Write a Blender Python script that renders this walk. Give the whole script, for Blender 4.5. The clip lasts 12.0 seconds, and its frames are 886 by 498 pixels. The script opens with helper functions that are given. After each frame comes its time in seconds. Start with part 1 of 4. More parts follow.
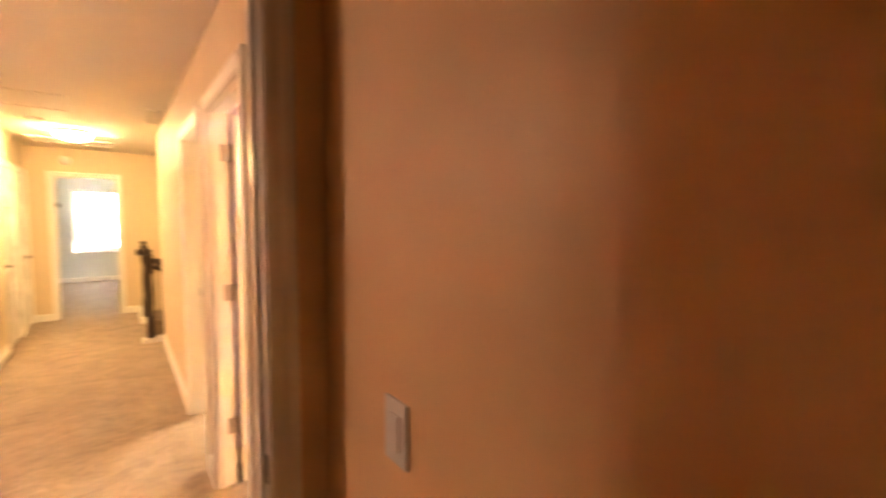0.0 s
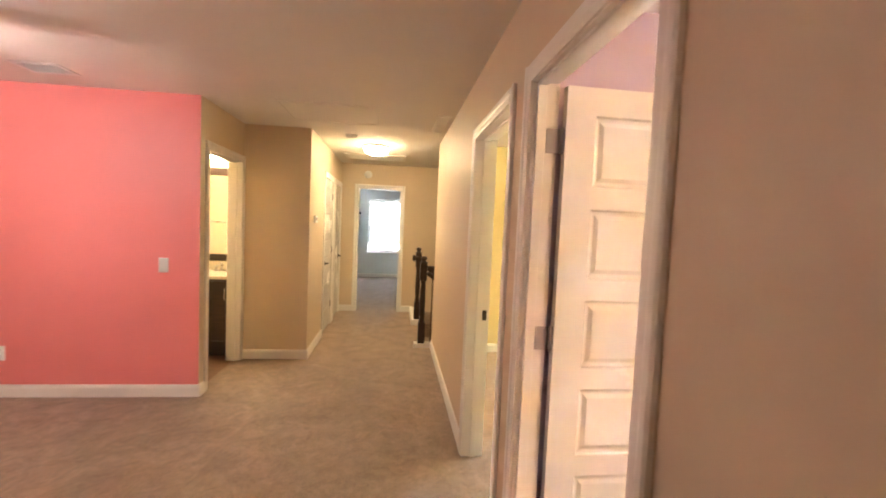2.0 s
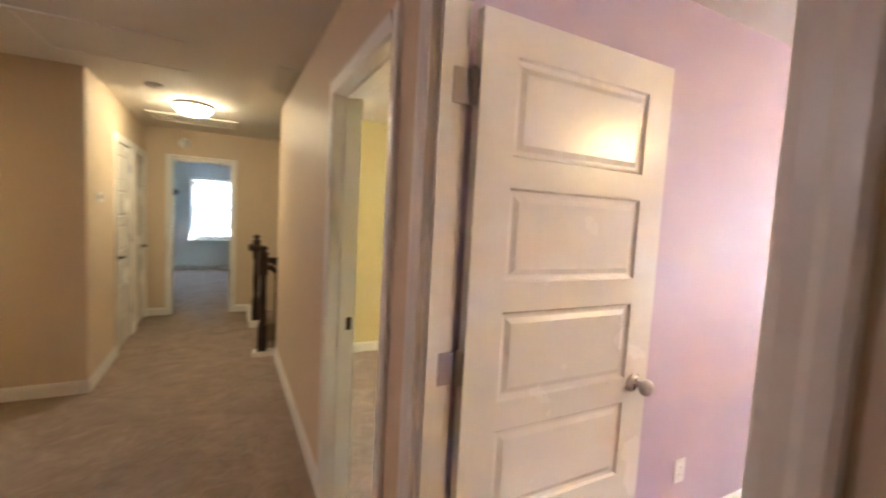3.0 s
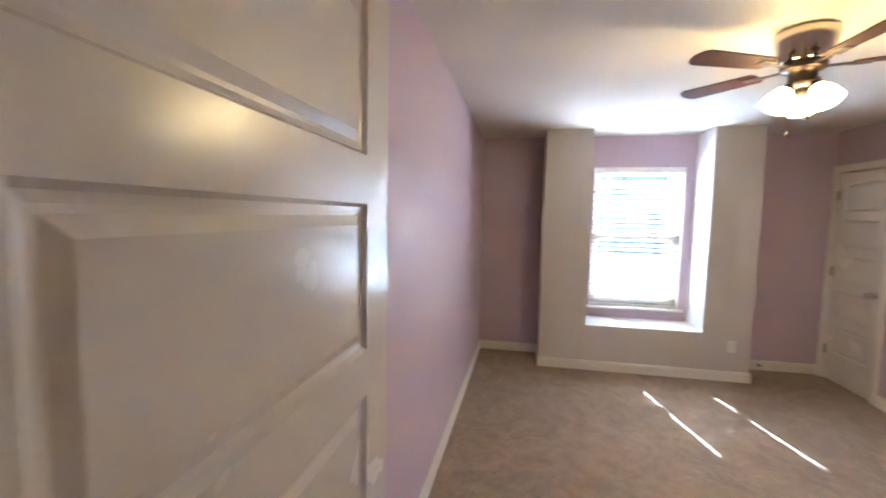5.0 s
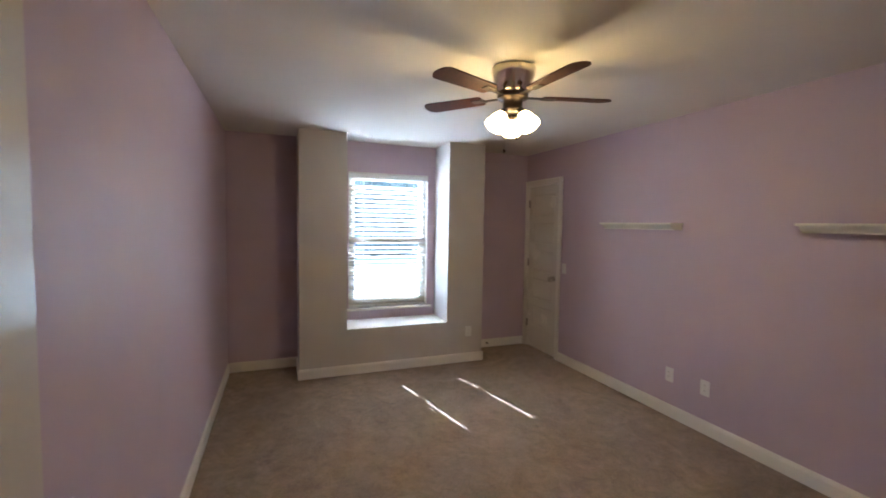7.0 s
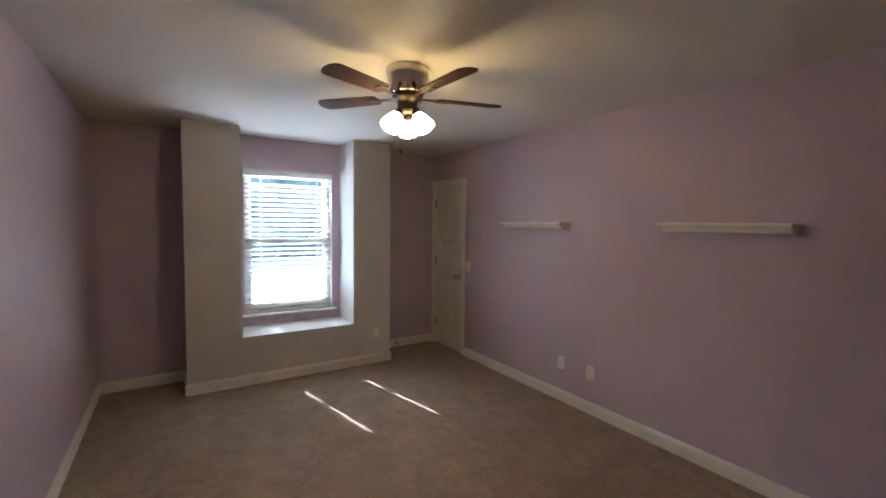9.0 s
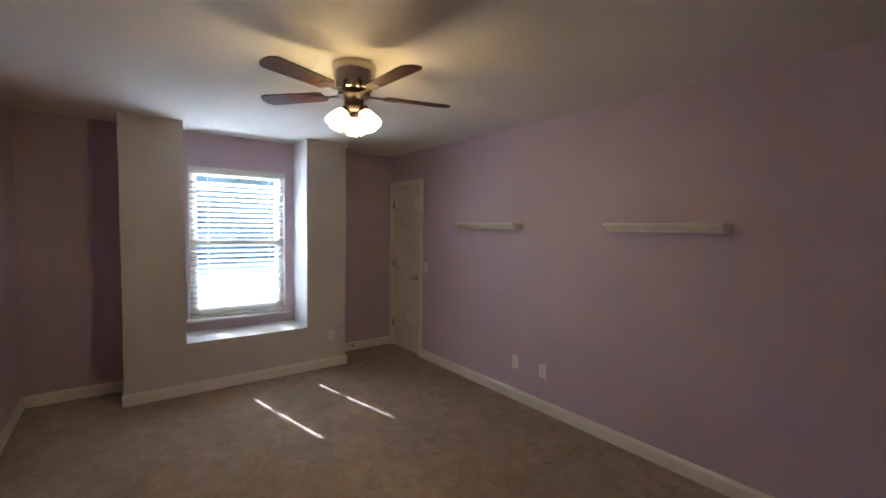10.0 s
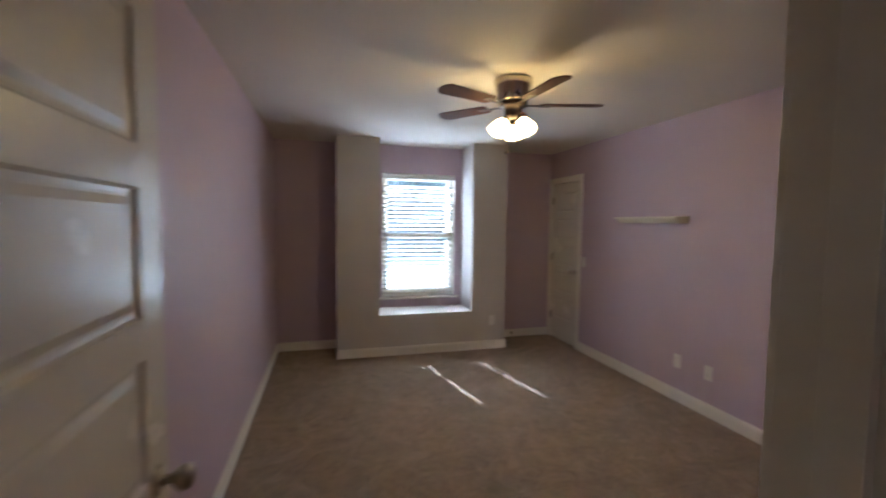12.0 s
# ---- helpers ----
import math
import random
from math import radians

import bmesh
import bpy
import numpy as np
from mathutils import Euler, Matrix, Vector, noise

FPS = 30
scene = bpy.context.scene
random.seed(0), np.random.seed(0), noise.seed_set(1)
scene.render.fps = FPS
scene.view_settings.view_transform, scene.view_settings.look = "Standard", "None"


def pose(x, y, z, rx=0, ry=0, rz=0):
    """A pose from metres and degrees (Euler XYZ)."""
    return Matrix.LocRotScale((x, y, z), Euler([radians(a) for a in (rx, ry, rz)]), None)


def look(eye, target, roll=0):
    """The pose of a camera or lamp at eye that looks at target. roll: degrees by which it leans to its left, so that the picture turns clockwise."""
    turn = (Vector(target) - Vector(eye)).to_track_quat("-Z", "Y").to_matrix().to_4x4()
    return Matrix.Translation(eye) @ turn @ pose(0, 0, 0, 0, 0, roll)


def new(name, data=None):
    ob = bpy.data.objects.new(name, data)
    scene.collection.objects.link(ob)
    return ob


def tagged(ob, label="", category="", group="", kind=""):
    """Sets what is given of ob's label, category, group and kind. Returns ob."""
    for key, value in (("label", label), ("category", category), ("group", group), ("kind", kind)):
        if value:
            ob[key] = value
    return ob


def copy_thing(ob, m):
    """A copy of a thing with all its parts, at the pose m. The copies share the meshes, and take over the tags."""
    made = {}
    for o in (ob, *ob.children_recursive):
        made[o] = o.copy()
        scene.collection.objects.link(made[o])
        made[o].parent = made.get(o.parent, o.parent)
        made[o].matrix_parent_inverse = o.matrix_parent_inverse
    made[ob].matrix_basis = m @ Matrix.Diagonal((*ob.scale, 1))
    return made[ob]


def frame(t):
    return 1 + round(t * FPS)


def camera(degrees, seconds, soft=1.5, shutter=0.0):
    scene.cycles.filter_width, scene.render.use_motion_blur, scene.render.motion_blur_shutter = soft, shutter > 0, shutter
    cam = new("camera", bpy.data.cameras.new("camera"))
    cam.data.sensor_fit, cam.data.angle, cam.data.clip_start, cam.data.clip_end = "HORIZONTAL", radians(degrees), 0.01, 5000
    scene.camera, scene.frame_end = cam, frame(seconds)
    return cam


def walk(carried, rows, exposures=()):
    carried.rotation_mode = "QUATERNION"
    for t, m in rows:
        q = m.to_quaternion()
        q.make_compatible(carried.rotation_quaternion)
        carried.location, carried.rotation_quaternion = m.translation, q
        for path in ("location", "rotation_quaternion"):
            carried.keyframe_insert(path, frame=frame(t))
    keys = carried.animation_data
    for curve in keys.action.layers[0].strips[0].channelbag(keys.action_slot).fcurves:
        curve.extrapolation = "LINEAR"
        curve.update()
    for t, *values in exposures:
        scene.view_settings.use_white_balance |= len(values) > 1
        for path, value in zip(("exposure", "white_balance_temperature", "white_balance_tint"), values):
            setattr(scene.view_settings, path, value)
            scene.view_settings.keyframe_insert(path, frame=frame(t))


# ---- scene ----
cam = camera(92.9, 12.0, soft=1.8, shutter=0.5)
PATH = [
    (0, (-0.377, 1.457, 1.495), (0.837, 3.04, 1.351), 0.5),
    (0.5, (-0.398, 1.594, 1.475), (0.298, 3.468, 1.398), 1.6),
    (1, (-0.444, 1.865, 1.485), (-0.056, 3.821, 1.331), 0.6),
    (1.5, (-0.488, 2.124, 1.479), (-0.238, 4.099, 1.29), 0.3),
    (2, (-0.489, 2.417, 1.502), (-0.259, 4.4, 1.386), 2.5),
    (2.5, (-0.512, 2.71, 1.501), (-0.026, 4.647, 1.392), 3.5),
    (2.6, (-0.501, 2.764, 1.509), (0.058, 4.68, 1.392), 3.4),
    (3, (-0.448, 2.981, 1.493), (0.464, 4.754, 1.34), 3.1),
    (3.5, (-0.328, 3.198, 1.513), (0.964, 4.722, 1.423), 2.9),
    (3.7, (-0.297, 3.261, 1.515), (1.112, 4.678, 1.429), 2.6),
    (5.3, (0.135, 3.688, 1.569), (2.122, 3.86, 1.412), 1.5),
    (5.5, (0.17, 3.673, 1.54), (2.164, 3.726, 1.396), 1.9),
    (6, (0.236, 3.711, 1.535), (2.204, 3.386, 1.387), 1.5),
    (6.5, (0.249, 3.695, 1.544), (2.16, 3.121, 1.414), 0.9),
    (7, (0.233, 3.663, 1.552), (2.093, 2.939, 1.433), 0.9),
    (9, (0.192, 3.565, 1.564), (1.873, 2.487, 1.444), 0.7),
    (9.5, (0.175, 3.517, 1.562), (1.801, 2.358, 1.447), 0.9),
    (10, (0.15, 3.47, 1.547), (1.739, 2.26, 1.442), 0.8),
    (10.5, (0.12, 3.426, 1.562), (1.707, 2.214, 1.455), 0.5),
    (11, (0.085, 3.377, 1.553), (1.753, 2.276, 1.481), 0.2),
    (11.5, (-0.025, 3.446, 1.501), (1.752, 2.529, 1.468), 0.2),
    (12, (-0.192, 3.578, 1.518), (1.734, 3.053, 1.392), 0.6),
]
EXPOSURES = [(0.0, 7.5, 8500, 24), (0.5, 7.5, 7500, 21), (1.5, 6.95, 6400, 18), (2.5, 6.25, 5650, 14), (3.5, 5.5, 5100, 9), (5.5, 4.45, 4950, 6), (6.5, 3.95, 5000, 5), (7.5, 3.6, 5050, 5), (9.5, 3.42, 5050, 5), (12.0, 3.35, 5050, 5)]
walk(cam, [(t, look(eye, target, roll)) for t, eye, target, roll in PATH], EXPOSURES)

DOOR_TURN = 0.8
BLIND_TILT = -20.0
FAN_TURN = -105.0

# ---------------------------------------------------------------- light
world = bpy.data.worlds.new("sky")
scene.world = world
world.use_nodes = True
wn = world.node_tree
wn.nodes.clear()
sky = wn.nodes.new("ShaderNodeTexSky")
sky.sky_type = "NISHITA"
sky.sun_disc = False
sky.sun_elevation = radians(44.5)
sky.sun_rotation = radians(77.5)
wbg = wn.nodes.new("ShaderNodeBackground")
wbg.inputs["Strength"].default_value = 0.15
wout = wn.nodes.new("ShaderNodeOutputWorld")
wn.links.new(sky.outputs[0], wbg.inputs[0])
wn.links.new(wbg.outputs[0], wout.inputs[0])

SUN_WAY = Vector((-1.0, -0.222, -1.005))
sun = bpy.data.lights.new("sun", "SUN")
sun.energy, sun.angle, sun.color = 5.0, radians(0.5), (1.0, 0.985, 0.965)
sun_ob = new("sun", sun)
sun_ob.rotation_mode = "QUATERNION"
sun_ob.rotation_quaternion = SUN_WAY.to_track_quat("-Z", "Y")


# daylight in the window opening of the blue room
day = bpy.data.lights.new("daylight_blue_room", "AREA")
day.shape, day.size, day.size_y, day.energy, day.color = "RECTANGLE", 0.92, 1.4, 0.55, (0.95, 0.97, 1.0)
new("daylight_blue_room", day).matrix_world = look((-0.74, 14.07, 1.38), (-0.74, 0, 1.38))

# ---------------------------------------------------------------- materials


def mat_new(name):
    m = bpy.data.materials.new(name)
    m.use_nodes = True
    nt = m.node_tree
    return m, nt, nt.nodes["Principled BSDF"]


def surface(name, color, rough=0.6, spread=0.05, scale=3.0, fine=260.0, bump=0.08, dist=0.002, metal=0.0, spec=0.5, coarse_bump=0.0):
    """A painted or plain surface: colour varying softly at two scales, with fine relief."""
    m, nt, bs = mat_new(name)
    N, L = nt.nodes, nt.links
    geo = N.new("ShaderNodeNewGeometry")
    n1 = N.new("ShaderNodeTexNoise")
    n1.inputs["Scale"].default_value, n1.inputs["Detail"].default_value = scale, 5
    n2 = N.new("ShaderNodeTexNoise")
    n2.inputs["Scale"].default_value, n2.inputs["Detail"].default_value = fine, 3
    for n in (n1, n2):
        L.new(geo.outputs["Position"], n.inputs["Vector"])
    add = N.new("ShaderNodeMath")
    add.operation = "MULTIPLY_ADD"
    L.new(n2.outputs["Fac"], add.inputs[0])
    add.inputs[1].default_value = 0.4
    L.new(n1.outputs["Fac"], add.inputs[2])
    ramp = N.new("ShaderNodeMapRange")
    ramp.inputs["From Min"].default_value, ramp.inputs["From Max"].default_value = 0.4, 1.0
    ramp.inputs["To Min"].default_value, ramp.inputs["To Max"].default_value = 1 - spread, 1 + spread
    L.new(add.outputs[0], ramp.inputs["Value"])
    mul = N.new("ShaderNodeVectorMath")
    mul.operation = "SCALE"
    mul.inputs[0].default_value = color
    L.new(ramp.outputs[0], mul.inputs["Scale"])
    L.new(mul.outputs[0], bs.inputs["Base Color"])
    rr = N.new("ShaderNodeMapRange")
    rr.inputs["To Min"].default_value, rr.inputs["To Max"].default_value = max(0.03, rough - 0.06), min(1, rough + 0.06)
    L.new(n1.outputs["Fac"], rr.inputs["Value"])
    L.new(rr.outputs[0], bs.inputs["Roughness"])
    bs.inputs["Metallic"].default_value = metal
    bs.inputs["Specular IOR Level"].default_value = spec
    if bump:
        b = N.new("ShaderNodeBump")
        b.inputs["Strength"].default_value, b.inputs["Distance"].default_value = bump, dist
        L.new(n2.outputs["Fac"], b.inputs["Height"])
        L.new(b.outputs[0], bs.inputs["Normal"])
    return m


def carpet_material(name, color):
    """Cut-pile carpet: tufts, brushed lighter and darker lanes, and soft blotches."""
    m, nt, bs = mat_new(name)
    N, L = nt.nodes, nt.links
    geo = N.new("ShaderNodeNewGeometry")

    def tex(scale, detail, rough=0.6, warp=0.0):
        n = N.new("ShaderNodeTexNoise")
        n.inputs["Scale"].default_value, n.inputs["Detail"].default_value = scale, detail
        n.inputs["Roughness"].default_value, n.inputs["Distortion"].default_value = rough, warp
        L.new(geo.outputs["Position"], n.inputs["Vector"])
        return n
    big, mid, tuft = tex(2.3, 5, 0.7, 2.2), tex(9, 6, 0.8, 1.6), tex(95, 4, 0.85)

    def spread(node, lo, hi):
        r = N.new("ShaderNodeMapRange")
        r.inputs["From Min"].default_value, r.inputs["From Max"].default_value = 0.32, 0.68
        r.inputs["To Min"].default_value, r.inputs["To Max"].default_value = lo, hi
        L.new(node.outputs["Fac"], r.inputs["Value"])
        return r
    a, b, c = spread(big, 0.76, 1.2), spread(mid, 0.74, 1.24), spread(tuft, 0.62, 1.36)
    p = N.new("ShaderNodeMath")
    p.operation = "MULTIPLY"
    L.new(a.outputs[0], p.inputs[0])
    L.new(b.outputs[0], p.inputs[1])
    q = N.new("ShaderNodeMath")
    q.operation = "MULTIPLY"
    L.new(p.outputs[0], q.inputs[0])
    L.new(c.outputs[0], q.inputs[1])
    mul = N.new("ShaderNodeVectorMath")
    mul.operation = "SCALE"
    mul.inputs[0].default_value = color
    L.new(q.outputs[0], mul.inputs["Scale"])
    L.new(mul.outputs[0], bs.inputs["Base Color"])
    bs.inputs["Roughness"].default_value = 0.95
    bs.inputs["Specular IOR Level"].default_value = 0.15
    bs.inputs["Sheen Weight"].default_value = 0.25
    bs.inputs["Sheen Roughness"].default_value = 0.6
    b1 = N.new("ShaderNodeBump")
    b1.inputs["Strength"].default_value, b1.inputs["Distance"].default_value = 0.7, 0.006
    L.new(tuft.outputs["Fac"], b1.inputs["Height"])
    b2 = N.new("ShaderNodeBump")
    b2.inputs["Strength"].default_value, b2.inputs["Distance"].default_value = 0.5, 0.012
    L.new(mid.outputs["Fac"], b2.inputs["Height"])
    L.new(b1.outputs[0], b2.inputs["Normal"])
    L.new(b2.outputs[0], bs.inputs["Normal"])
    return m


def wood_material(name, dark, light, rough=0.35, stretch=(1, 1, 14)):
    m, nt, bs = mat_new(name)
    N, L = nt.nodes, nt.links
    tc = N.new("ShaderNodeTexCoord")
    mp = N.new("ShaderNodeMapping")
    mp.inputs["Scale"].default_value = stretch
    L.new(tc.outputs["Object"], mp.inputs["Vector"])
    n = N.new("ShaderNodeTexNoise")
    n.inputs["Scale"].default_value, n.inputs["Detail"].default_value, n.inputs["Distortion"].default_value = 6, 8, 0.8
    L.new(mp.outputs[0], n.inputs["Vector"])
    r = N.new("ShaderNodeValToRGB")
    r.color_ramp.elements[0].color, r.color_ramp.elements[1].color = (*dark, 1), (*light, 1)
    r.color_ramp.elements[0].position, r.color_ramp.elements[1].position = 0.3, 0.72
    L.new(n.outputs["Fac"], r.inputs[0])
    L.new(r.outputs[0], bs.inputs["Base Color"])
    bs.inputs["Roughness"].default_value = rough
    b = N.new("ShaderNodeBump")
    b.inputs["Strength"].default_value, b.inputs["Distance"].default_value = 0.1, 0.001
    L.new(n.outputs["Fac"], b.inputs["Height"])
    L.new(b.outputs[0], bs.inputs["Normal"])
    return m


def lamp_glass(name, color, strength):
    m, nt, bs = mat_new(name)
    bs.inputs["Base Color"].default_value = (0.9, 0.88, 0.84, 1)
    bs.inputs["Roughness"].default_value = 0.25
    bs.inputs["Emission Color"].default_value = (*color, 1)
    bs.inputs["Emission Strength"].default_value = strength
    return m


def clear_glass(name):
    m, nt, bs = mat_new(name)
    bs.inputs["Base Color"].default_value = (0.95, 0.98, 0.97, 1)
    bs.inputs["Roughness"].default_value = 0.02
    bs.inputs["Transmission Weight"].default_value = 1.0
    bs.inputs["IOR"].default_value = 1.45
    return m


TAN = surface("tan_wall_paint", (0.65, 0.525, 0.37), 0.55, 0.04, 2.2, 240, 0.12)
# the tan paint again, with the entry room's orange light mixed into its colour
TAN_WARM_LIT = surface("tan_paint_with_warm_light", (0.80, 0.535, 0.285), 0.55, 0.04, 2.2, 240, 0.12)
PURPLE = surface("lavender_wall_paint", (0.535, 0.428, 0.525), 0.5, 0.04, 2.0, 240, 0.12)
PINK = surface("coral_wall_paint", (0.80, 0.235, 0.225), 0.5, 0.03, 2.0, 240, 0.12)
YELLOW = surface("yellow_wall_paint", (0.64, 0.55, 0.27), 0.55, 0.04, 2.2, 240, 0.12)
BLUE = surface("pale_blue_wall_paint", (0.60, 0.635, 0.60), 0.55, 0.04, 2.2, 240, 0.12)
GREY = surface("pale_grey_wall_paint", (0.58, 0.55, 0.52), 0.55, 0.04, 2.2, 240, 0.12)
CEIL = surface("ceiling_paint", (0.74, 0.70, 0.645), 0.85, 0.04, 1.6, 120, 0.25, 0.003)
TRIM = surface("white_trim_paint", (0.78, 0.75, 0.70), 0.32, 0.03, 4.0, 120, 0.05, 0.001)
DOOR = surface("white_door_paint", (0.76, 0.73, 0.68), 0.26, 0.03, 3.0, 90, 0.06, 0.001)
PLATE = surface("white_plastic", (0.78, 0.77, 0.74), 0.3, 0.02, 8, 300, 0.0)
SLAT = surface("white_blind_slat", (0.80, 0.80, 0.78), 0.4, 0.02, 8, 200, 0.03, 0.0005)
_sn = SLAT.node_tree
_tr = _sn.nodes.new("ShaderNodeBsdfTranslucent")
_tr.inputs["Color"].default_value = (0.85, 0.86, 0.85, 1)
_mx = _sn.nodes.new("ShaderNodeMixShader")
_mx.inputs[0].default_value = 0.15
_sn.links.new(_sn.nodes["Principled BSDF"].outputs[0], _mx.inputs[1])
_sn.links.new(_tr.outputs[0], _mx.inputs[2])
_sn.links.new(_mx.outputs[0], _sn.nodes["Material Output"].inputs[0])
SLOT = surface("dark_slot", (0.02, 0.02, 0.02), 0.6, 0.02)
NICKEL = surface("brushed_nickel", (0.52, 0.48, 0.43), 0.28, 0.06, 30, 500, 0.05, 0.0004, 1.0)
HOUSING = surface("spun_nickel_housing", (0.66, 0.59, 0.48), 0.17, 0.02, 4, 600, 0.0, 0.0004, 1.0)
BRONZE = surface("dark_bronze", (0.05, 0.035, 0.028), 0.35, 0.1, 20, 300, 0.05, 0.0005, 0.7)
HINGE = surface("satin_steel_hinge", (0.36, 0.33, 0.31), 0.38, 0.08, 20, 400, 0.05, 0.0004, 0.9)
IRON = surface("bronze_iron_baluster", (0.10, 0.06, 0.035), 0.45, 0.1, 20, 300, 0.05, 0.0005, 0.6)
SHELFW = surface("cream_shelf_paint", (0.80, 0.77, 0.68), 0.4, 0.03, 6, 120, 0.05, 0.001)
COUNTER = surface("cream_cultured_marble", (0.72, 0.64, 0.50), 0.15, 0.08, 5, 40, 0.0)
CARPET = carpet_material("beige_carpet", (0.285, 0.202, 0.138))
DARKWOOD = wood_material("espresso_wood", (0.018, 0.010, 0.007), (0.05, 0.026, 0.016))
BLADE = wood_material("reddish_brown_blade", (0.03, 0.010, 0.007), (0.09, 0.028, 0.016), 0.6, (14, 14, 2))
BLADE.node_tree.nodes["Principled BSDF"].inputs["Specular IOR Level"].default_value = 0.2
VINYL = wood_material("brown_vinyl_plank", (0.13, 0.06, 0.03), (0.24, 0.12, 0.06), 0.4, (1, 9, 1))
MIRROR, _mn, _mb = mat_new("mirror_silver")
_mb.inputs["Base Color"].default_value = (0.9, 0.9, 0.88, 1)
_mb.inputs["Metallic"].default_value, _mb.inputs["Roughness"].default_value = 1.0, 0.02
GLASS = clear_glass("window_glass")
FANGLASS = lamp_glass("lit_opal_fan_shade", (1.0, 0.62, 0.21), 3.4)
BULB = lamp_glass("lit_bulb_tip", (1.0, 0.68, 0.28), 8.0)
LOFTBULB = lamp_glass("dim_bulb_tip", (1.0, 0.79, 0.66), 4.0)
LOFTGLASS = lamp_glass("dimly_lit_opal_fan_shade", (1.0, 0.79, 0.66), 1.4)
HALLGLASS = lamp_glass("lit_opal_ceiling_bowl", (1.0, 0.76, 0.38), 1.65)
BATHGLASS = lamp_glass("lit_vanity_shade", (1.0, 0.82, 0.48), 1.1)
WOODS = surface("distant_foliage", (0.12, 0.125, 0.11), 0.9, 0.35, 0.25, 1.5, 0.4, 0.3)
GROUND = surface("dry_lawn", (0.33, 0.335, 0.30), 0.9, 0.3, 0.3, 12, 0.3, 0.02)

# ---------------------------------------------------------------- building blocks


def solid(bm, x0, x1, y0, y1, z0, z1, bevel=0.0):
    r = bmesh.ops.create_cube(bm, size=1)
    bmesh.ops.transform(bm, matrix=Matrix.LocRotScale(((x0 + x1) / 2, (y0 + y1) / 2, (z0 + z1) / 2), None, (abs(x1 - x0), abs(y1 - y0), abs(z1 - z0))), verts=r["verts"])
    if bevel:
        es = list({e for v in r["verts"] for e in v.link_edges})
        bmesh.ops.bevel(bm, geom=es, offset=bevel, segments=2, affect="EDGES", profile=0.6)
    return bm


def block(x0, x1, y0, y1, z0, z1, bevel=0.0):
    return solid(bmesh.new(), x0, x1, y0, y1, z0, z1, bevel)


def lathe(bm, profile, m=None, segs=28):
    """Turn (radius, height) pairs round z, then place by m."""
    m = m or Matrix()
    rings = []
    for r, z in profile:
        rings.append([bm.verts.new(m @ Vector((r * math.cos(2 * math.pi * k / segs), r * math.sin(2 * math.pi * k / segs), z))) for k in range(segs)])
    for a, b in zip(rings, rings[1:]):
        for k in range(segs):
            bm.faces.new((a[k], a[(k + 1) % segs], b[(k + 1) % segs], b[k])).smooth = True
    for ring, flip in ((rings[0], True), (rings[-1], False)):
        f = bm.faces.new(ring[::-1] if flip else ring)
        f.smooth = False
    return bm


def rod(bm, a, b, r, segs=14):
    a, b = Vector(a), Vector(b)
    m = Matrix.Translation(a) @ (b - a).to_track_quat("Z", "Y").to_matrix().to_4x4()
    return lathe(bm, [(r, 0), (r, (b - a).length)], m, segs)


def sweep(bm, profile, a, b, up=(0, 0, 1), out=None):
    """Drag a closed profile of (out, up) pairs straight from a to b."""
    a, b, up, out = Vector(a), Vector(b), Vector(up), Vector(out)
    ends = [[bm.verts.new(p + out * u + up * v) for u, v in profile] for p in (a, b)]
    n = len(profile)
    for k in range(n):
        bm.faces.new((ends[0][k], ends[0][(k + 1) % n], ends[1][(k + 1) % n], ends[1][k]))
    bm.faces.new(ends[0][::-1])
    bm.faces.new(ends[1])
    bmesh.ops.recalc_face_normals(bm, faces=bm.faces)
    return bm


def mesh_of(name, bm, mats):
    me = bpy.data.meshes.new(name)
    bm.to_mesh(me)
    bm.free()
    for m in mats if isinstance(mats, (list, tuple)) else [mats]:
        me.materials.append(m)
    return me


def thing(name, label, category, group="", kind="", at=None):
    ob = new(name)
    ob.empty_display_size = 0.1
    if at is not None:
        ob.matrix_basis = at if isinstance(at, Matrix) else Matrix.Translation(at)
    return tagged(ob, label, category, group, kind)


def part(name, bm, material, parent, label=""):
    ob = new(name, mesh_of(name, bm, material))
    ob.parent = parent
    return tagged(ob, label)


def piece(name, bm, material, label, category, kind="", group=""):
    return tagged(new(name, mesh_of(name, bm, material)), label, category, group, kind)


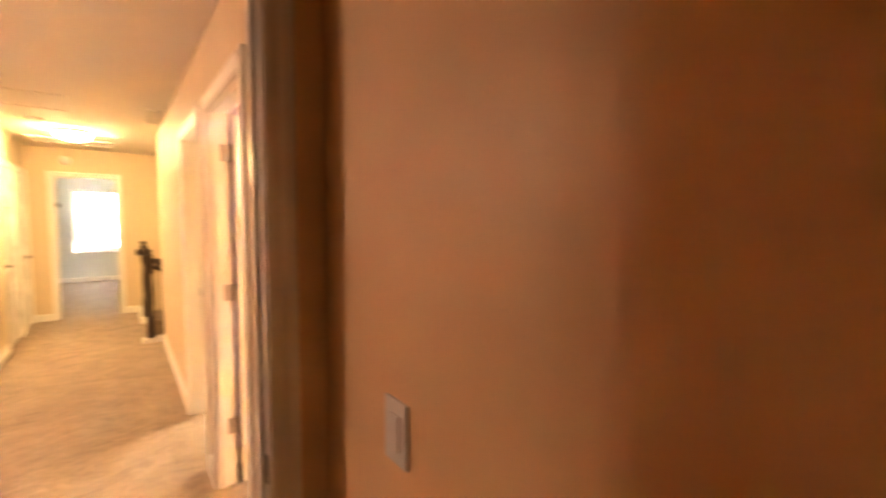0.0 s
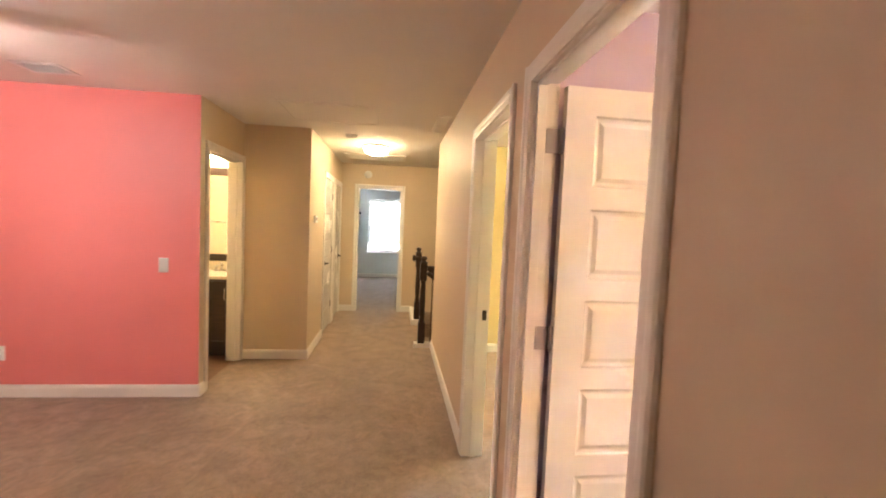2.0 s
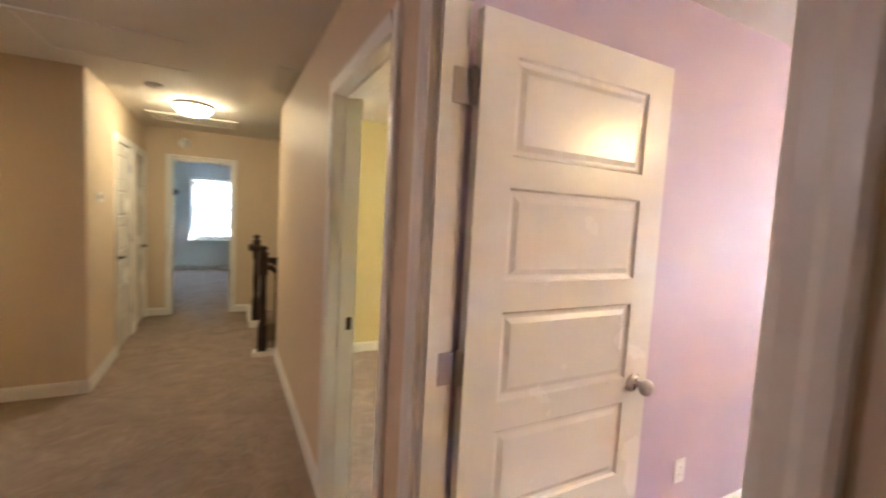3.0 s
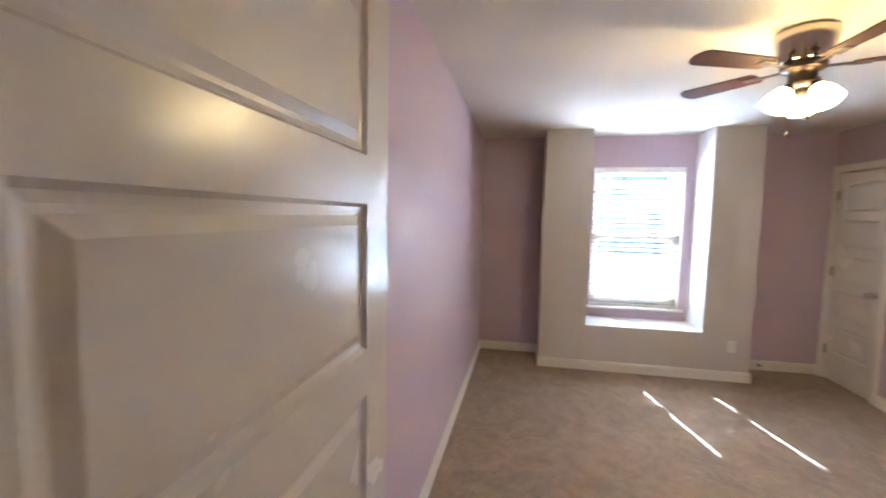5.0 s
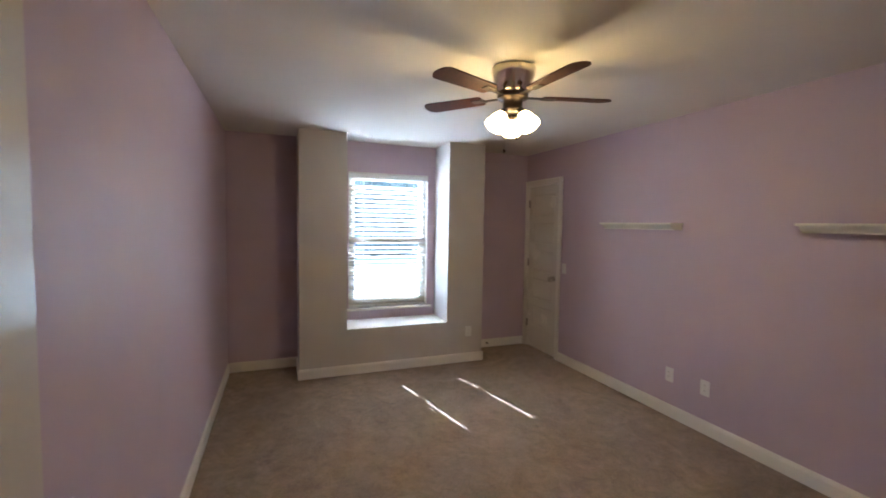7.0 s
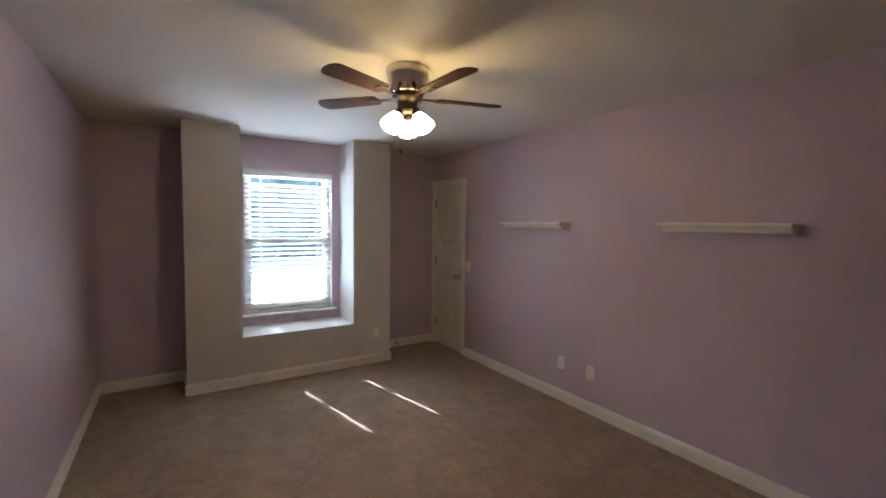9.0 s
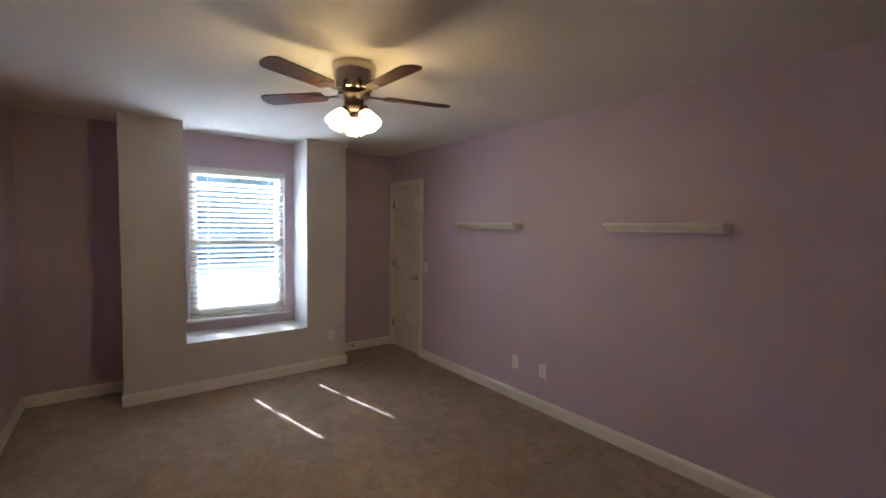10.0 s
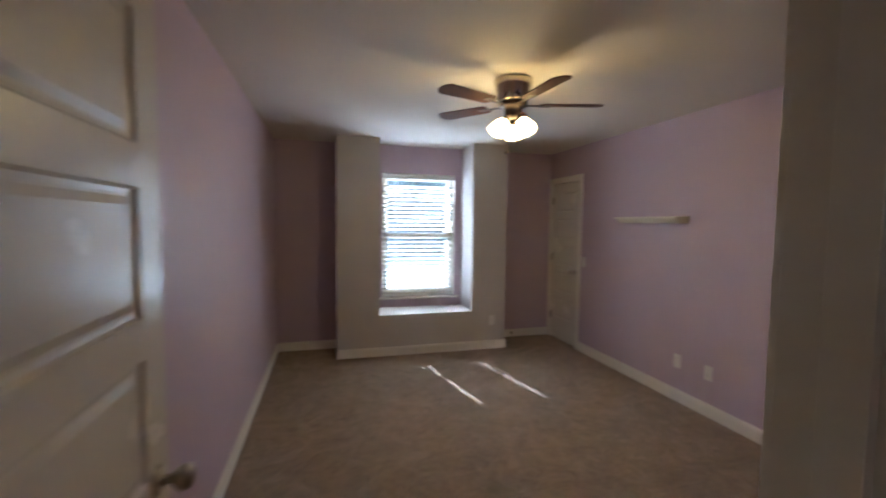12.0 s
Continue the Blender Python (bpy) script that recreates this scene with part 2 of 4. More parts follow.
def slab(axis, lo, hi, u0, u1, v0, v1, holes=(), edge=0):
    """A sheet of thickness lo..hi along axis, over u and v (the other two axes in order), with rectangular holes (ua, ub, va, vb).
    Faces on the low side get material 0, on the high side 1, on the edges edge."""
    us = sorted({u0, u1, *[min(max(h[k], u0), u1) for h in holes for k in (0, 1)]})
    vs = sorted({v0, v1, *[min(max(h[k], v0), v1) for h in holes for k in (2, 3)]})

    def kept(i, j):
        if i < 0 or j < 0 or i >= len(us) - 1 or j >= len(vs) - 1:
            return False
        cu, cv = (us[i] + us[i + 1]) / 2, (vs[j] + vs[j + 1]) / 2
        return not any(h[0] < cu < h[1] and h[2] < cv < h[3] for h in holes)
    bm = bmesh.new()
    made = {}

    def vert(i, j, s):
        if (i, j, s) not in made:
            c = [us[i], vs[j]]
            c.insert("xyz".index(axis), (lo, hi)[s])
            made[i, j, s] = bm.verts.new(c)
        return made[i, j, s]
    for i in range(len(us) - 1):
        for j in range(len(vs) - 1):
            if not kept(i, j):
                continue
            q = ((i, j), (i + 1, j), (i + 1, j + 1), (i, j + 1))
            for s in (0, 1):
                bm.faces.new([vert(a, b, s) for a, b in q]).material_index = s
            for (a, b), (c, d), (di, dj) in ((q[0], q[1], (0, -1)), (q[1], q[2], (1, 0)), (q[2], q[3], (0, 1)), (q[3], q[0], (-1, 0))):
                if not kept(i + di, j + dj):
                    bm.faces.new((vert(a, b, 0), vert(c, d, 0), vert(c, d, 1), vert(a, b, 1))).material_index = edge
    bmesh.ops.recalc_face_normals(bm, faces=bm.faces)
    return bm


def wall(name, axis, lo, hi, u0, u1, low_paint, high_paint, label, holes=(), z0=0.0, z1=2.44, edge=0):
    bm = slab(axis, lo, hi, u0, u1, z0, z1, holes, edge)
    return tagged(new(name, mesh_of(name, bm, [low_paint, high_paint])), label, "wall", "", "structure")


H = 2.44
BASE = [(0, 0), (0.016, 0), (0.016, 0.075), (0.012, 0.088), (0.006, 0.098), (0, 0.1)]


def baseboard(a, b, out):
    """A run of skirting from a to b (x, y), standing out from its wall."""
    bm = sweep(bmesh.new(), BASE, (*a, 0), (*b, 0), (0, 0, 1), (*out, 0))
    return piece("baseboard", bm, TRIM, "white painted baseboard along the wall foot", "baseboard", "structure")


CASING = [(0, 0), (0.011, 0), (0.013, 0.010), (0.014, 0.030), (0.018, 0.040), (0.019, 0.057), (0.014, 0.064), (0, 0.064)]


def casing(parent, axis, face, out, a0, a1, top, reveal=0.004, head=True, sides=(1, 1)):
    """Moulded casing round an opening a0..a1 wide in the wall face given; axis is the axis that the wall looks along."""
    def p(a, z):
        return (face, a, z) if axis == "x" else (a, face, z)
    o = Vector((out, 0, 0)) if axis == "x" else Vector((0, out, 0))
    along = Vector((0, 1, 0)) if axis == "x" else Vector((1, 0, 0))
    for edge, sign, on in ((a0 - reveal, -1, sides[0]), (a1 + reveal, 1, sides[1])):
        if on:
            part("casing", sweep(bmesh.new(), CASING, p(edge, 0), p(edge, top + reveal + 0.064 * head), along * sign, o), TRIM, parent)
    if head:
        part("casing", sweep(bmesh.new(), CASING, p(a0 - reveal - 0.001, top + reveal), p(a1 + reveal + 0.001, top + reveal), (0, 0, 1), o), TRIM, parent)


def lining(parent, axis, lo, hi, a0, a1, top, stop_at=None):
    """Jambs and head of a doorway through a wall lo..hi thick, with a stop strip."""
    t = 0.018

    def b(c0, c1, u0, u1, z0, z1):
        return block(c0, c1, u0, u1, z0, z1, 0.0015) if axis == "x" else block(u0, u1, c0, c1, z0, z1, 0.0015)
    part("jamb", b(lo - 0.002, hi + 0.002, a0 - t, a0, 0, top), TRIM, parent)
    part("jamb", b(lo - 0.002, hi + 0.002, a1, a1 + t, 0, top), TRIM, parent)
    part("jamb_head", b(lo - 0.002, hi + 0.002, a0 - t, a1 + t, top, top + t), TRIM, parent)
    if stop_at is not None:
        s0, s1 = stop_at
        part("stop", b(s0, s1, a0, a0 + 0.011, 0, top), TRIM, parent)
        part("stop", b(s0, s1, a1 - 0.011, a1, 0, top), TRIM, parent)
        part("stop", b(s0, s1, a0 + 0.011, a1 - 0.011, top - 0.011, top), TRIM, parent)


PANELS = [(0.285, 0.545), (0.630, 0.890), (0.975, 1.235), (1.319, 1.581), (1.665, 1.927)]


def panel_door(width, height=2.03, thick=0.035, stile=0.092):
    """A moulded five-panel leaf: x from the hinge edge, y through its thickness, both faces with sunk, bevelled panels."""
    bm = bmesh.new()
    xs = (0, stile, width - stile, width)
    zs = [0.012]
    for a, b in PANELS:
        zs += [a, b]
    zs.append(height)
    for y, flip in ((0, 1), (thick, -1)):
        grid = [[bm.verts.new((x, y, z)) for x in xs] for z in zs]
        for j in range(len(zs) - 1):
            for i in range(3):
                q = [grid[j][i], grid[j][i + 1], grid[j + 1][i + 1], grid[j + 1][i]]
                if i == 1 and j % 2 == 1:
                    ring = q
                    for inset, depth in ((0.006, 0.008), (0.014, 0.010), (0.020, 0.010), (0.036, 0.004)):
                        nxt = [bm.verts.new((x, y + flip * depth, z)) for x, z in ((xs[1] + inset, zs[j] + inset), (xs[2] - inset, zs[j] + inset), (xs[2] - inset, zs[j + 1] - inset), (xs[1] + inset, zs[j + 1] - inset))]
                        for k in range(4):
                            bm.faces.new((ring[k], ring[(k + 1) % 4], nxt[(k + 1) % 4], nxt[k]))
                        ring = nxt
                    bm.faces.new(ring)
                else:
                    bm.faces.new(q)
        if y == 0:
            front = grid
    n = len(zs)
    for j in range(n - 1):
        bm.faces.new((front[j][0], front[j + 1][0], grid[j + 1][0], grid[j][0]))
        bm.faces.new((front[j][3], front[j + 1][3], grid[j + 1][3], grid[j][3]))
    for i in range(3):
        bm.faces.new((front[0][i], front[0][i + 1], grid[0][i + 1], grid[0][i]))
        bm.faces.new((front[-1][i], front[-1][i + 1], grid[-1][i + 1], grid[-1][i]))
    bmesh.ops.recalc_face_normals(bm, faces=bm.faces)
    return bm


def knob_mesh(m):
    prof = [(0.033, 0), (0.033, 0.004), (0.028, 0.009), (0.012, 0.012), (0.0105, 0.03), (0.018, 0.036), (0.027, 0.046), (0.0285, 0.056), (0.025, 0.066), (0.014, 0.072), (0.002, 0.073)]
    return lathe(bmesh.new(), prof, m, 24)


def lever_mesh(m, turn=1):
    bm = lathe(bmesh.new(), [(0.032, 0), (0.032, 0.005), (0.026, 0.010), (0.011, 0.012), (0.011, 0.045), (0.002, 0.047)], m, 20)
    rod(bm, m @ Vector((0, 0, 0.042)), m @ Vector((0.11 * turn, 0, 0.046)), 0.008, 10)
    return bm


def wall_plate(kind, at, look_way, label, wide=0.072):
    """A switch or outlet plate on a wall; look_way is the wall's outward way."""
    m = Matrix.Translation(at) @ Vector(look_way).to_track_quat("Z", "Y").to_matrix().to_4x4()
    if abs(look_way[2]) < 0.5:
        z = Vector(look_way)
        x = Vector((0, 0, 1)).cross(z)
        m = Matrix.Translation(at) @ Matrix((x, Vector((0, 0, 1)), z)).transposed().to_4x4()
    ob = thing(kind, label, "switch" if kind == "light_switch" else "outlet", at=m)
    part("cover_plate", block(-wide / 2, wide / 2, -0.058, 0.058, 0, 0.006, 0.002), PLATE, ob)
    if kind == "light_switch":
        n = max(1, round(wide / 0.06) - 0)
        for k in range(n):
            c = (k - (n - 1) / 2) * 0.046
            part("rocker", block(c - 0.016, c + 0.016, -0.033, 0.033, 0.006, 0.010, 0.0015), PLATE, ob)
    else:
        for s in (-1, 1):
            sock = part("socket", lathe(bmesh.new(), [(0.017, 0.006), (0.017, 0.0085), (0.015, 0.0095)], Matrix.Translation((0, s * 0.0195, 0)), 18), PLATE, ob)
            for c in (-0.006, 0.006):
                part("slot", block(c - 0.0012, c + 0.0012, s * 0.0195 - 0.002, s * 0.0195 + 0.006, 0.0092, 0.0101), SLOT, sock)
    part("screw", lathe(bmesh.new(), [(0.003, 0.006), (0.0025, 0.0072)], None, 10), NICKEL, ob) if kind != "light_switch" else None
    return ob

# ---------------------------------------------------------------- the large structure
piece("floor", slab("z", -0.15, 0, -6.2, 5.10, -0.82, 14.05, [(-4.3, -2.11, 6.137, 7.67), (-0.06, 3.0, 7.46, 9.508)]), CARPET, "beige cut-pile carpet with brushed lanes", "floor", "structure")
piece("bathroom_floor", slab("z", -0.15, -0.004, -4.3, -2.11, 6.137, 7.67), VINYL, "brown wood-look vinyl bathroom floor", "floor", "structure")
piece("ceiling", slab("z", H, 2.6, -6.2, 5.10, -0.82, 14.05), CEIL, "off-white painted ceiling", "ceiling", "structure")

D1, D2, DA = (3.187, 3.955), (4.25, 5.04), (-0.86, -0.135)
TOP = 2.04
J = 0.018
wall("wall_entry_room_east", "x", 0, 0.09, 0.28, 2.435, TAN_WARM_LIT, PURPLE, "tan entry room wall with warm light in its colour, lavender on the bedroom side")
wall("wall_hall_east", "x", 0, 0.09, 2.435, D2[0] - J, TAN, PURPLE, "tan hall wall, lavender on the bedroom side", [(D1[0] - J, D1[1] + J, -1, TOP + J)])
wall("wall_hall_east_far", "x", 0, 0.12, D2[0] - J, 7.43, TAN, YELLOW, "tan hall wall with an open doorway to a yellow room", [(D2[0] - J, D2[1] + J, -1, TOP + J)])
wall("wall_entry", "y", 2.40, 2.495, -6.2, 0, TAN_WARM_LIT, TAN, "tan wall with a cased doorway", [(DA[0] - J, DA[1] + J, -1, TOP + J)])
# two unseen walls, set close in to bounce more light onto the east wall
wall("bounce_wall_west", "x", -1.42, -1.3, 0.4, 2.40, TAN, TAN_WARM_LIT, "unseen plain tan wall")
wall("bounce_wall_south", "y", 0.28, 0.4, -1.42, 0, TAN, TAN_WARM_LIT, "unseen plain tan wall")
wall("wall_loft_west", "x", -6.2, -6.05, 2.495, 6.137, TAN, TAN, "unseen plain tan wall")
wall("wall_coral", "y", 6.017, 6.137, -6.05, -2.05, PINK, TAN, "coral pink accent wall of the loft", edge=1)
wall("wall_bathroom_east", "x", -2.17, -2.05, 6.137, 7.55, TAN, TAN, "tan wall with the bathroom doorway", [(6.17 - J, 6.92 + J, -1, TOP + J)])
wall("wall_hall_return", "y", 6.99, 7.11, -2.05, -1.505, TAN, TAN, "tan return wall beside the bathroom")
wall("wall_hall_west", "x", -1.505, -1.385, 6.99, 9.508, TAN, TAN, "tan hall wall with two closed doors", [(7.93 - J, 8.60 + J, -1, TOP + J), (8.86 - J, 9.42 + J, -1, TOP + J)])
wall("wall_hall_end", "y", 9.508, 9.628, -3.0, 3.12, TAN, BLUE, "tan hall end wall with an open doorway", [(-1.10 - J, -0.41 + J, -1, TOP + J)], -2.9)
wall("wall_bathroom_north", "y", 7.55, 7.67, -4.3, -1.505, YELLOW, TAN, "cream bathroom wall")
wall("wall_bathroom_west", "x", -4.3, -4.18, 6.137, 7.55, YELLOW, YELLOW, "cream bathroom wall")
wall("wall_blue_room_north", "y", 13.9, 14.05, -3.0, 1.3, BLUE, GREY, "pale blue bedroom wall with a window", [(-1.20, -0.28, 0.68, 2.08)])
wall("wall_blue_room_west", "x", -3.12, -3.0, 9.508, 14.05, BLUE, BLUE, "pale blue bedroom wall")
wall("wall_blue_room_east", "x", 1.3, 1.42, 9.628, 14.05, BLUE, BLUE, "pale blue bedroom wall")
# unseen walls added behind the shut doors, against light leaking round the leaves
wall("light_block_back", "y", -0.3, -0.2, 3.7, 5.1, TAN, TAN, "unseen added wall that keeps outside light from the shut doors")
wall("light_block_side", "x", 3.6, 3.7, -0.3, 0.555, TAN, TAN, "unseen added wall that keeps outside light from the shut doors")
wall("light_block_outer", "x", 5.0, 5.1, -0.2, 0.555, TAN, TAN, "unseen added wall that keeps outside light from the shut doors")
wall("light_block_hall_back", "x", -2.3, -2.2, 7.67, 9.508, TAN, TAN, "unseen added wall that keeps outside light from the shut doors")
wall("wall_stair_south", "y", 7.31, 7.43, 0.12, 3.12, YELLOW, TAN, "plain wall beside the stairs", z0=-2.9)
wall("wall_stair_east", "x", 3.0, 3.12, 7.43, 9.508, TAN, TAN, "plain wall at the foot of the stairs", z0=-2.9)
wall("wall_stair_west", "x", -0.16, -0.06, 7.43, 9.508, TAN, TAN, "plain wall under the landing", z0=-2.9, z1=-0.15)
piece("lower_floor", block(-0.16, 3.12, 7.43, 9.508, -3.0, -2.9), CARPET, "carpeted lower landing", "floor", "structure")
wall("wall_yellow_room_east", "x", 3.8, 3.95, 4.232, 7.31, YELLOW, GREY, "plain yellow room wall")
wall("wall_bedroom_north", "y", 4.16, 4.232, 0.09, 4.95, PURPLE, YELLOW, "lavender bedroom wall")
wall("wall_bedroom_south", "y", 0.555, 0.675, 0.09, 4.95, TAN, PURPLE, "lavender bedroom wall with two shelves and a closet door", [(4.27 - J, 4.88 + J, -1, TOP + J)])
wall("wall_bedroom_east", "x", 4.95, 5.10, 0.555, 4.232, PURPLE, GREY, "lavender window wall", [(2.03, 2.95, 0.59, 2.11)])
piece("window_bump_out", slab("x", 4.51, 4.965, 1.508, 3.487, 0, H, [(1.937, 3.03, 0.465, 9)]), GREY, "pale grey projecting surround with a deep window niche", "wall", "structure")

# baseboards
for a, b, out in [
    ((0, 2.495), (0, D1[0] - 0.07), (-1, 0)), ((0, D1[1] + 0.07), (0, D2[0] - 0.07), (-1, 0)), ((0, D2[1] + 0.07), (0, 7.43), (-1, 0)),
    ((0, 0.4), (0, 2.40), (-1, 0)), ((-6.05, 2.495), (DA[0] - 0.07, 2.495), (0, 1)),
    ((-6.05, 6.017), (-2.034, 6.017), (0, -1)), ((-2.05, 6.017), (-2.05, 6.10), (1, 0)),
    ((-2.034, 6.99), (-1.385, 6.99), (0, -1)), ((-1.385, 6.974), (-1.385, 7.86), (1, 0)), ((-1.385, 8.67), (-1.385, 8.79), (1, 0)),
    ((-1.369, 9.508), (-1.17, 9.508), (0, -1)), ((-0.34, 9.508), (-0.16, 9.508), (0, -1)),
    ((-3.0, 13.9), (1.3, 13.9), (0, -1)), ((0.14, 4.232), (3.8, 4.232), (0, 1)), ((3.8, 4.248), (3.8, 7.31), (-1, 0)), ((0.12, 7.31), (3.784, 7.31), (0, -1)),
    ((0.09, 4.16), (4.95, 4.16), (0, -1)), ((0.09, 0.675), (4.20, 0.675), (0, 1)), ((4.95, 3.487), (4.95, 4.144), (-1, 0)), ((4.95, 0.675), (4.95, 1.508), (-1, 0)),
    ((4.51, 1.492), (4.51, 3.503), (-1, 0)), ((4.494, 3.487), (4.934, 3.487), (0, 1)), ((4.494, 1.508), (4.934, 1.508), (0, -1)),
    ((0.09, 0.691), (0.09, D1[0] - 0.07), (1, 0)), ((0.09, D1[1] + 0.07), (0.09, 4.144), (1, 0)), ((0.12, D2[1] + 0.07), (0.12, 7.294), (1, 0)),
]:
    baseboard(a, b, out)


def doorway(name, label, axis, lo, hi, a0, a1, stop=None, faces=(1, 1), sides=((1, 1), (1, 1))):
    ob = thing(name, label, "doorway", kind="structure")
    lining(ob, axis, lo, hi, a0, a1, TOP, stop)
    if faces[0]:
        casing(ob, axis, lo, -1, a0, a1, TOP, sides=sides[0])
    if faces[1]:
        casing(ob, axis, hi, 1, a0, a1, TOP, sides=sides[1])
    return ob


# bedroom doorway with its open door
door_1 = doorway("door_1", "white five-panel bedroom door standing open in its cased doorway", "x", 0, 0.09, *D1, stop=(0.015, 0.050))
leaf = part("door_leaf", panel_door(0.762, stile=0.115), DOOR, door_1, "white moulded five-panel leaf")
leaf.matrix_basis = pose(0.122, 3.929, 0, 0, 0, DOOR_TURN)
part("knob", knob_mesh(pose(0.692, 0, 0.955, 90)), NICKEL, leaf, "brushed nickel knob")
part("knob", knob_mesh(pose(0.692, 0.035, 0.955, -90)), NICKEL, leaf, "brushed nickel knob")
part("latch_plate", block(0.7615, 0.7635, 0.005, 0.030, 0.927, 0.983, 0.0005), NICKEL, leaf)
for hz in (1.83, 1.085, 0.34):
    # knuckle, leaf on the door edge and leaf on the jamb
    bm = rod(bmesh.new(), (0.113, 3.944, hz - 0.046), (0.113, 3.944, hz + 0.046), 0.0085, 14)
    rod(bm, (0.113, 3.944, hz + 0.046), (0.113, 3.944, hz + 0.051), 0.006, 10)
    solid(bm, 0.1185, 0.1210, 3.931, 3.962, hz - 0.045, hz + 0.045, 0.0008)
    solid(bm, 0.0560, 0.1100, 3.9515, 3.9540, hz - 0.045, hz + 0.045, 0.0008)
    part("hinge", bm, HINGE, door_1, "satin steel hinge")
part("strike_plate", block(0.060, 0.088, 3.187, 3.1892, 0.925, 0.985, 0.0005), NICKEL, door_1)

# doorway to the yellow room, doorway where the walk begins, bathroom and blue room doorways
door_2 = doorway("door_2", "white cased doorway to a yellow room", "x", 0, 0.12, *D2, stop=(0.045, 0.080))
part("strike_plate", block(0.086, 0.114, 5.0375, 5.040, 0.90, 0.965, 0.0005), BRONZE, door_2, "dark strike plate")
door_3 = doorway("door_3", "white cased doorway, door out of sight", "y", 2.40, 2.495, *DA, stop=(2.43, 2.46))
part("strike_plate", block(-0.1375, -0.135, 2.404, 2.418, 0.90, 0.965, 0.0005), BRONZE, door_3, "dark strike plate")
door_4 = doorway("door_4", "white cased bathroom doorway, standing open", "x", -2.17, -2.05, 6.17, 6.92, stop=(-2.125, -2.09))
door_5 = doorway("door_5", "white cased doorway to a pale blue bedroom", "y", 9.508, 9.628, -1.10, -0.41, stop=(9.55, 9.585))
for hz in (1.82, 1.10, 0.30):
    part("hinge", block(-0.4135, -0.41, 9.588, 9.625, hz - 0.045, hz + 0.045, 0.0005), HINGE, door_5)


def closed_door(name, label, axis, lo, hi, a0, a1, front, hinge_high, lever=False):
    """A closed leaf in its lining; front is the wall side (-1 low, 1 high) that shows its hinges."""
    ob = doorway(name, label, axis, lo, hi, a0, a1, faces=(front < 0, front > 0))
    w = a1 - a0 - 0.006
    lf = part("door_leaf", panel_door(w, stile=0.085), DOOR, ob, "white moulded five-panel leaf")
    face = hi - 0.006 if front > 0 else lo + 0.006
    if axis == "y":
        if front > 0:
            lf.matrix_basis = pose(a1 - 0.003, face, 0, 0, 0, 180) if hinge_high else pose(a1 - 0.003, face, 0, 0, 0, 180)
            hx, kx = (a1 - 0.002, a0 + 0.07) if hinge_high else (a0 + 0.002, a1 - 0.07)
        m = pose(kx, face, 0.93, -90 * front)
        spots = [(hx, face + 0.008 * front)]
    else:
        lf.matrix_basis = pose(face, a0 + 0.003, 0, 0, 0, 90)
        hy, ky = (a1 - 0.002, a0 + 0.07) if hinge_high else (a0 + 0.002, a1 - 0.07)
        m = pose(face, ky, 0.93, 0, 90 * front, 0) @ pose(0, 0, 0, 0, 0, 90)
        spots = [(face + 0.008 * front, hy)]
    hw = lever_mesh(m, 1 if hinge_high else -1) if lever else knob_mesh(m)
    part("lever" if lever else "knob", hw, BRONZE if lever else NICKEL, ob, "dark bronze lever handle" if lever else "nickel knob")
    for hz in (1.82, 1.08, 0.30):
        x, y = spots[0]
        bm = rod(bmesh.new(), (x, y, hz - 0.045), (x, y, hz + 0.045), 0.007, 10)
        if axis == "y":
            solid(bm, x - 0.02, x + 0.02, y - 0.007, y - 0.004, hz - 0.045, hz + 0.045)
        else:
            solid(bm, x - 0.007, x - 0.004, y - 0.02, y + 0.02, hz - 0.045, hz + 0.045)
        part("hinge", bm, HINGE, ob)
    return ob


closed_door("door_6", "white five-panel closet door, shut", "y", 0.555, 0.675, 4.27, 4.88, 1, True)
closed_door("door_7", "white hall closet door, shut", "x", -1.505, -1.385, 7.93, 8.60, 1, True, True)
closed_door("door_8", "white hall door, shut", "x", -1.505, -1.385, 8.86, 9.42, 1, False, True)

# ---------------------------------------------------------------- windows and blinds


def window_unit(name, label, m, w, h):
    """A single-hung white window: x across, y outwards through the wall, z up from the sill; origin at the inner foot."""
    ob = thing(name, label, "window", kind="structure", at=m)
    fr = part("window_frame", slab("y", 0.06, 0.13, 0, w, 0, h, [(0.045, w - 0.045, 0.05, h - 0.045)]), TRIM, ob)
    lo_s = part("lower_sash", slab("y", 0.068, 0.094, 0.04, w - 0.04, 0.045, h / 2 + 0.035, [(0.08, w - 0.08, 0.09, h / 2 - 0.025)]), TRIM, ob)
    up_s = part("upper_sash", slab("y", 0.098, 0.122, 0.04, w - 0.04, h / 2 - 0.035, h - 0.04, [(0.08, w - 0.08, h / 2 + 0.025, h - 0.08)]), TRIM, ob)
    for sash, y, z0, z1 in ((lo_s, 0.081, 0.085, h / 2 - 0.015), (up_s, 0.110, h / 2 + 0.015, h - 0.075)):
        g = part("pane", block(0.075, w - 0.075, y - 0.002, y + 0.002, z0, z1), GLASS, sash, "clear glass pane")
        g.visible_shadow = False
    return ob


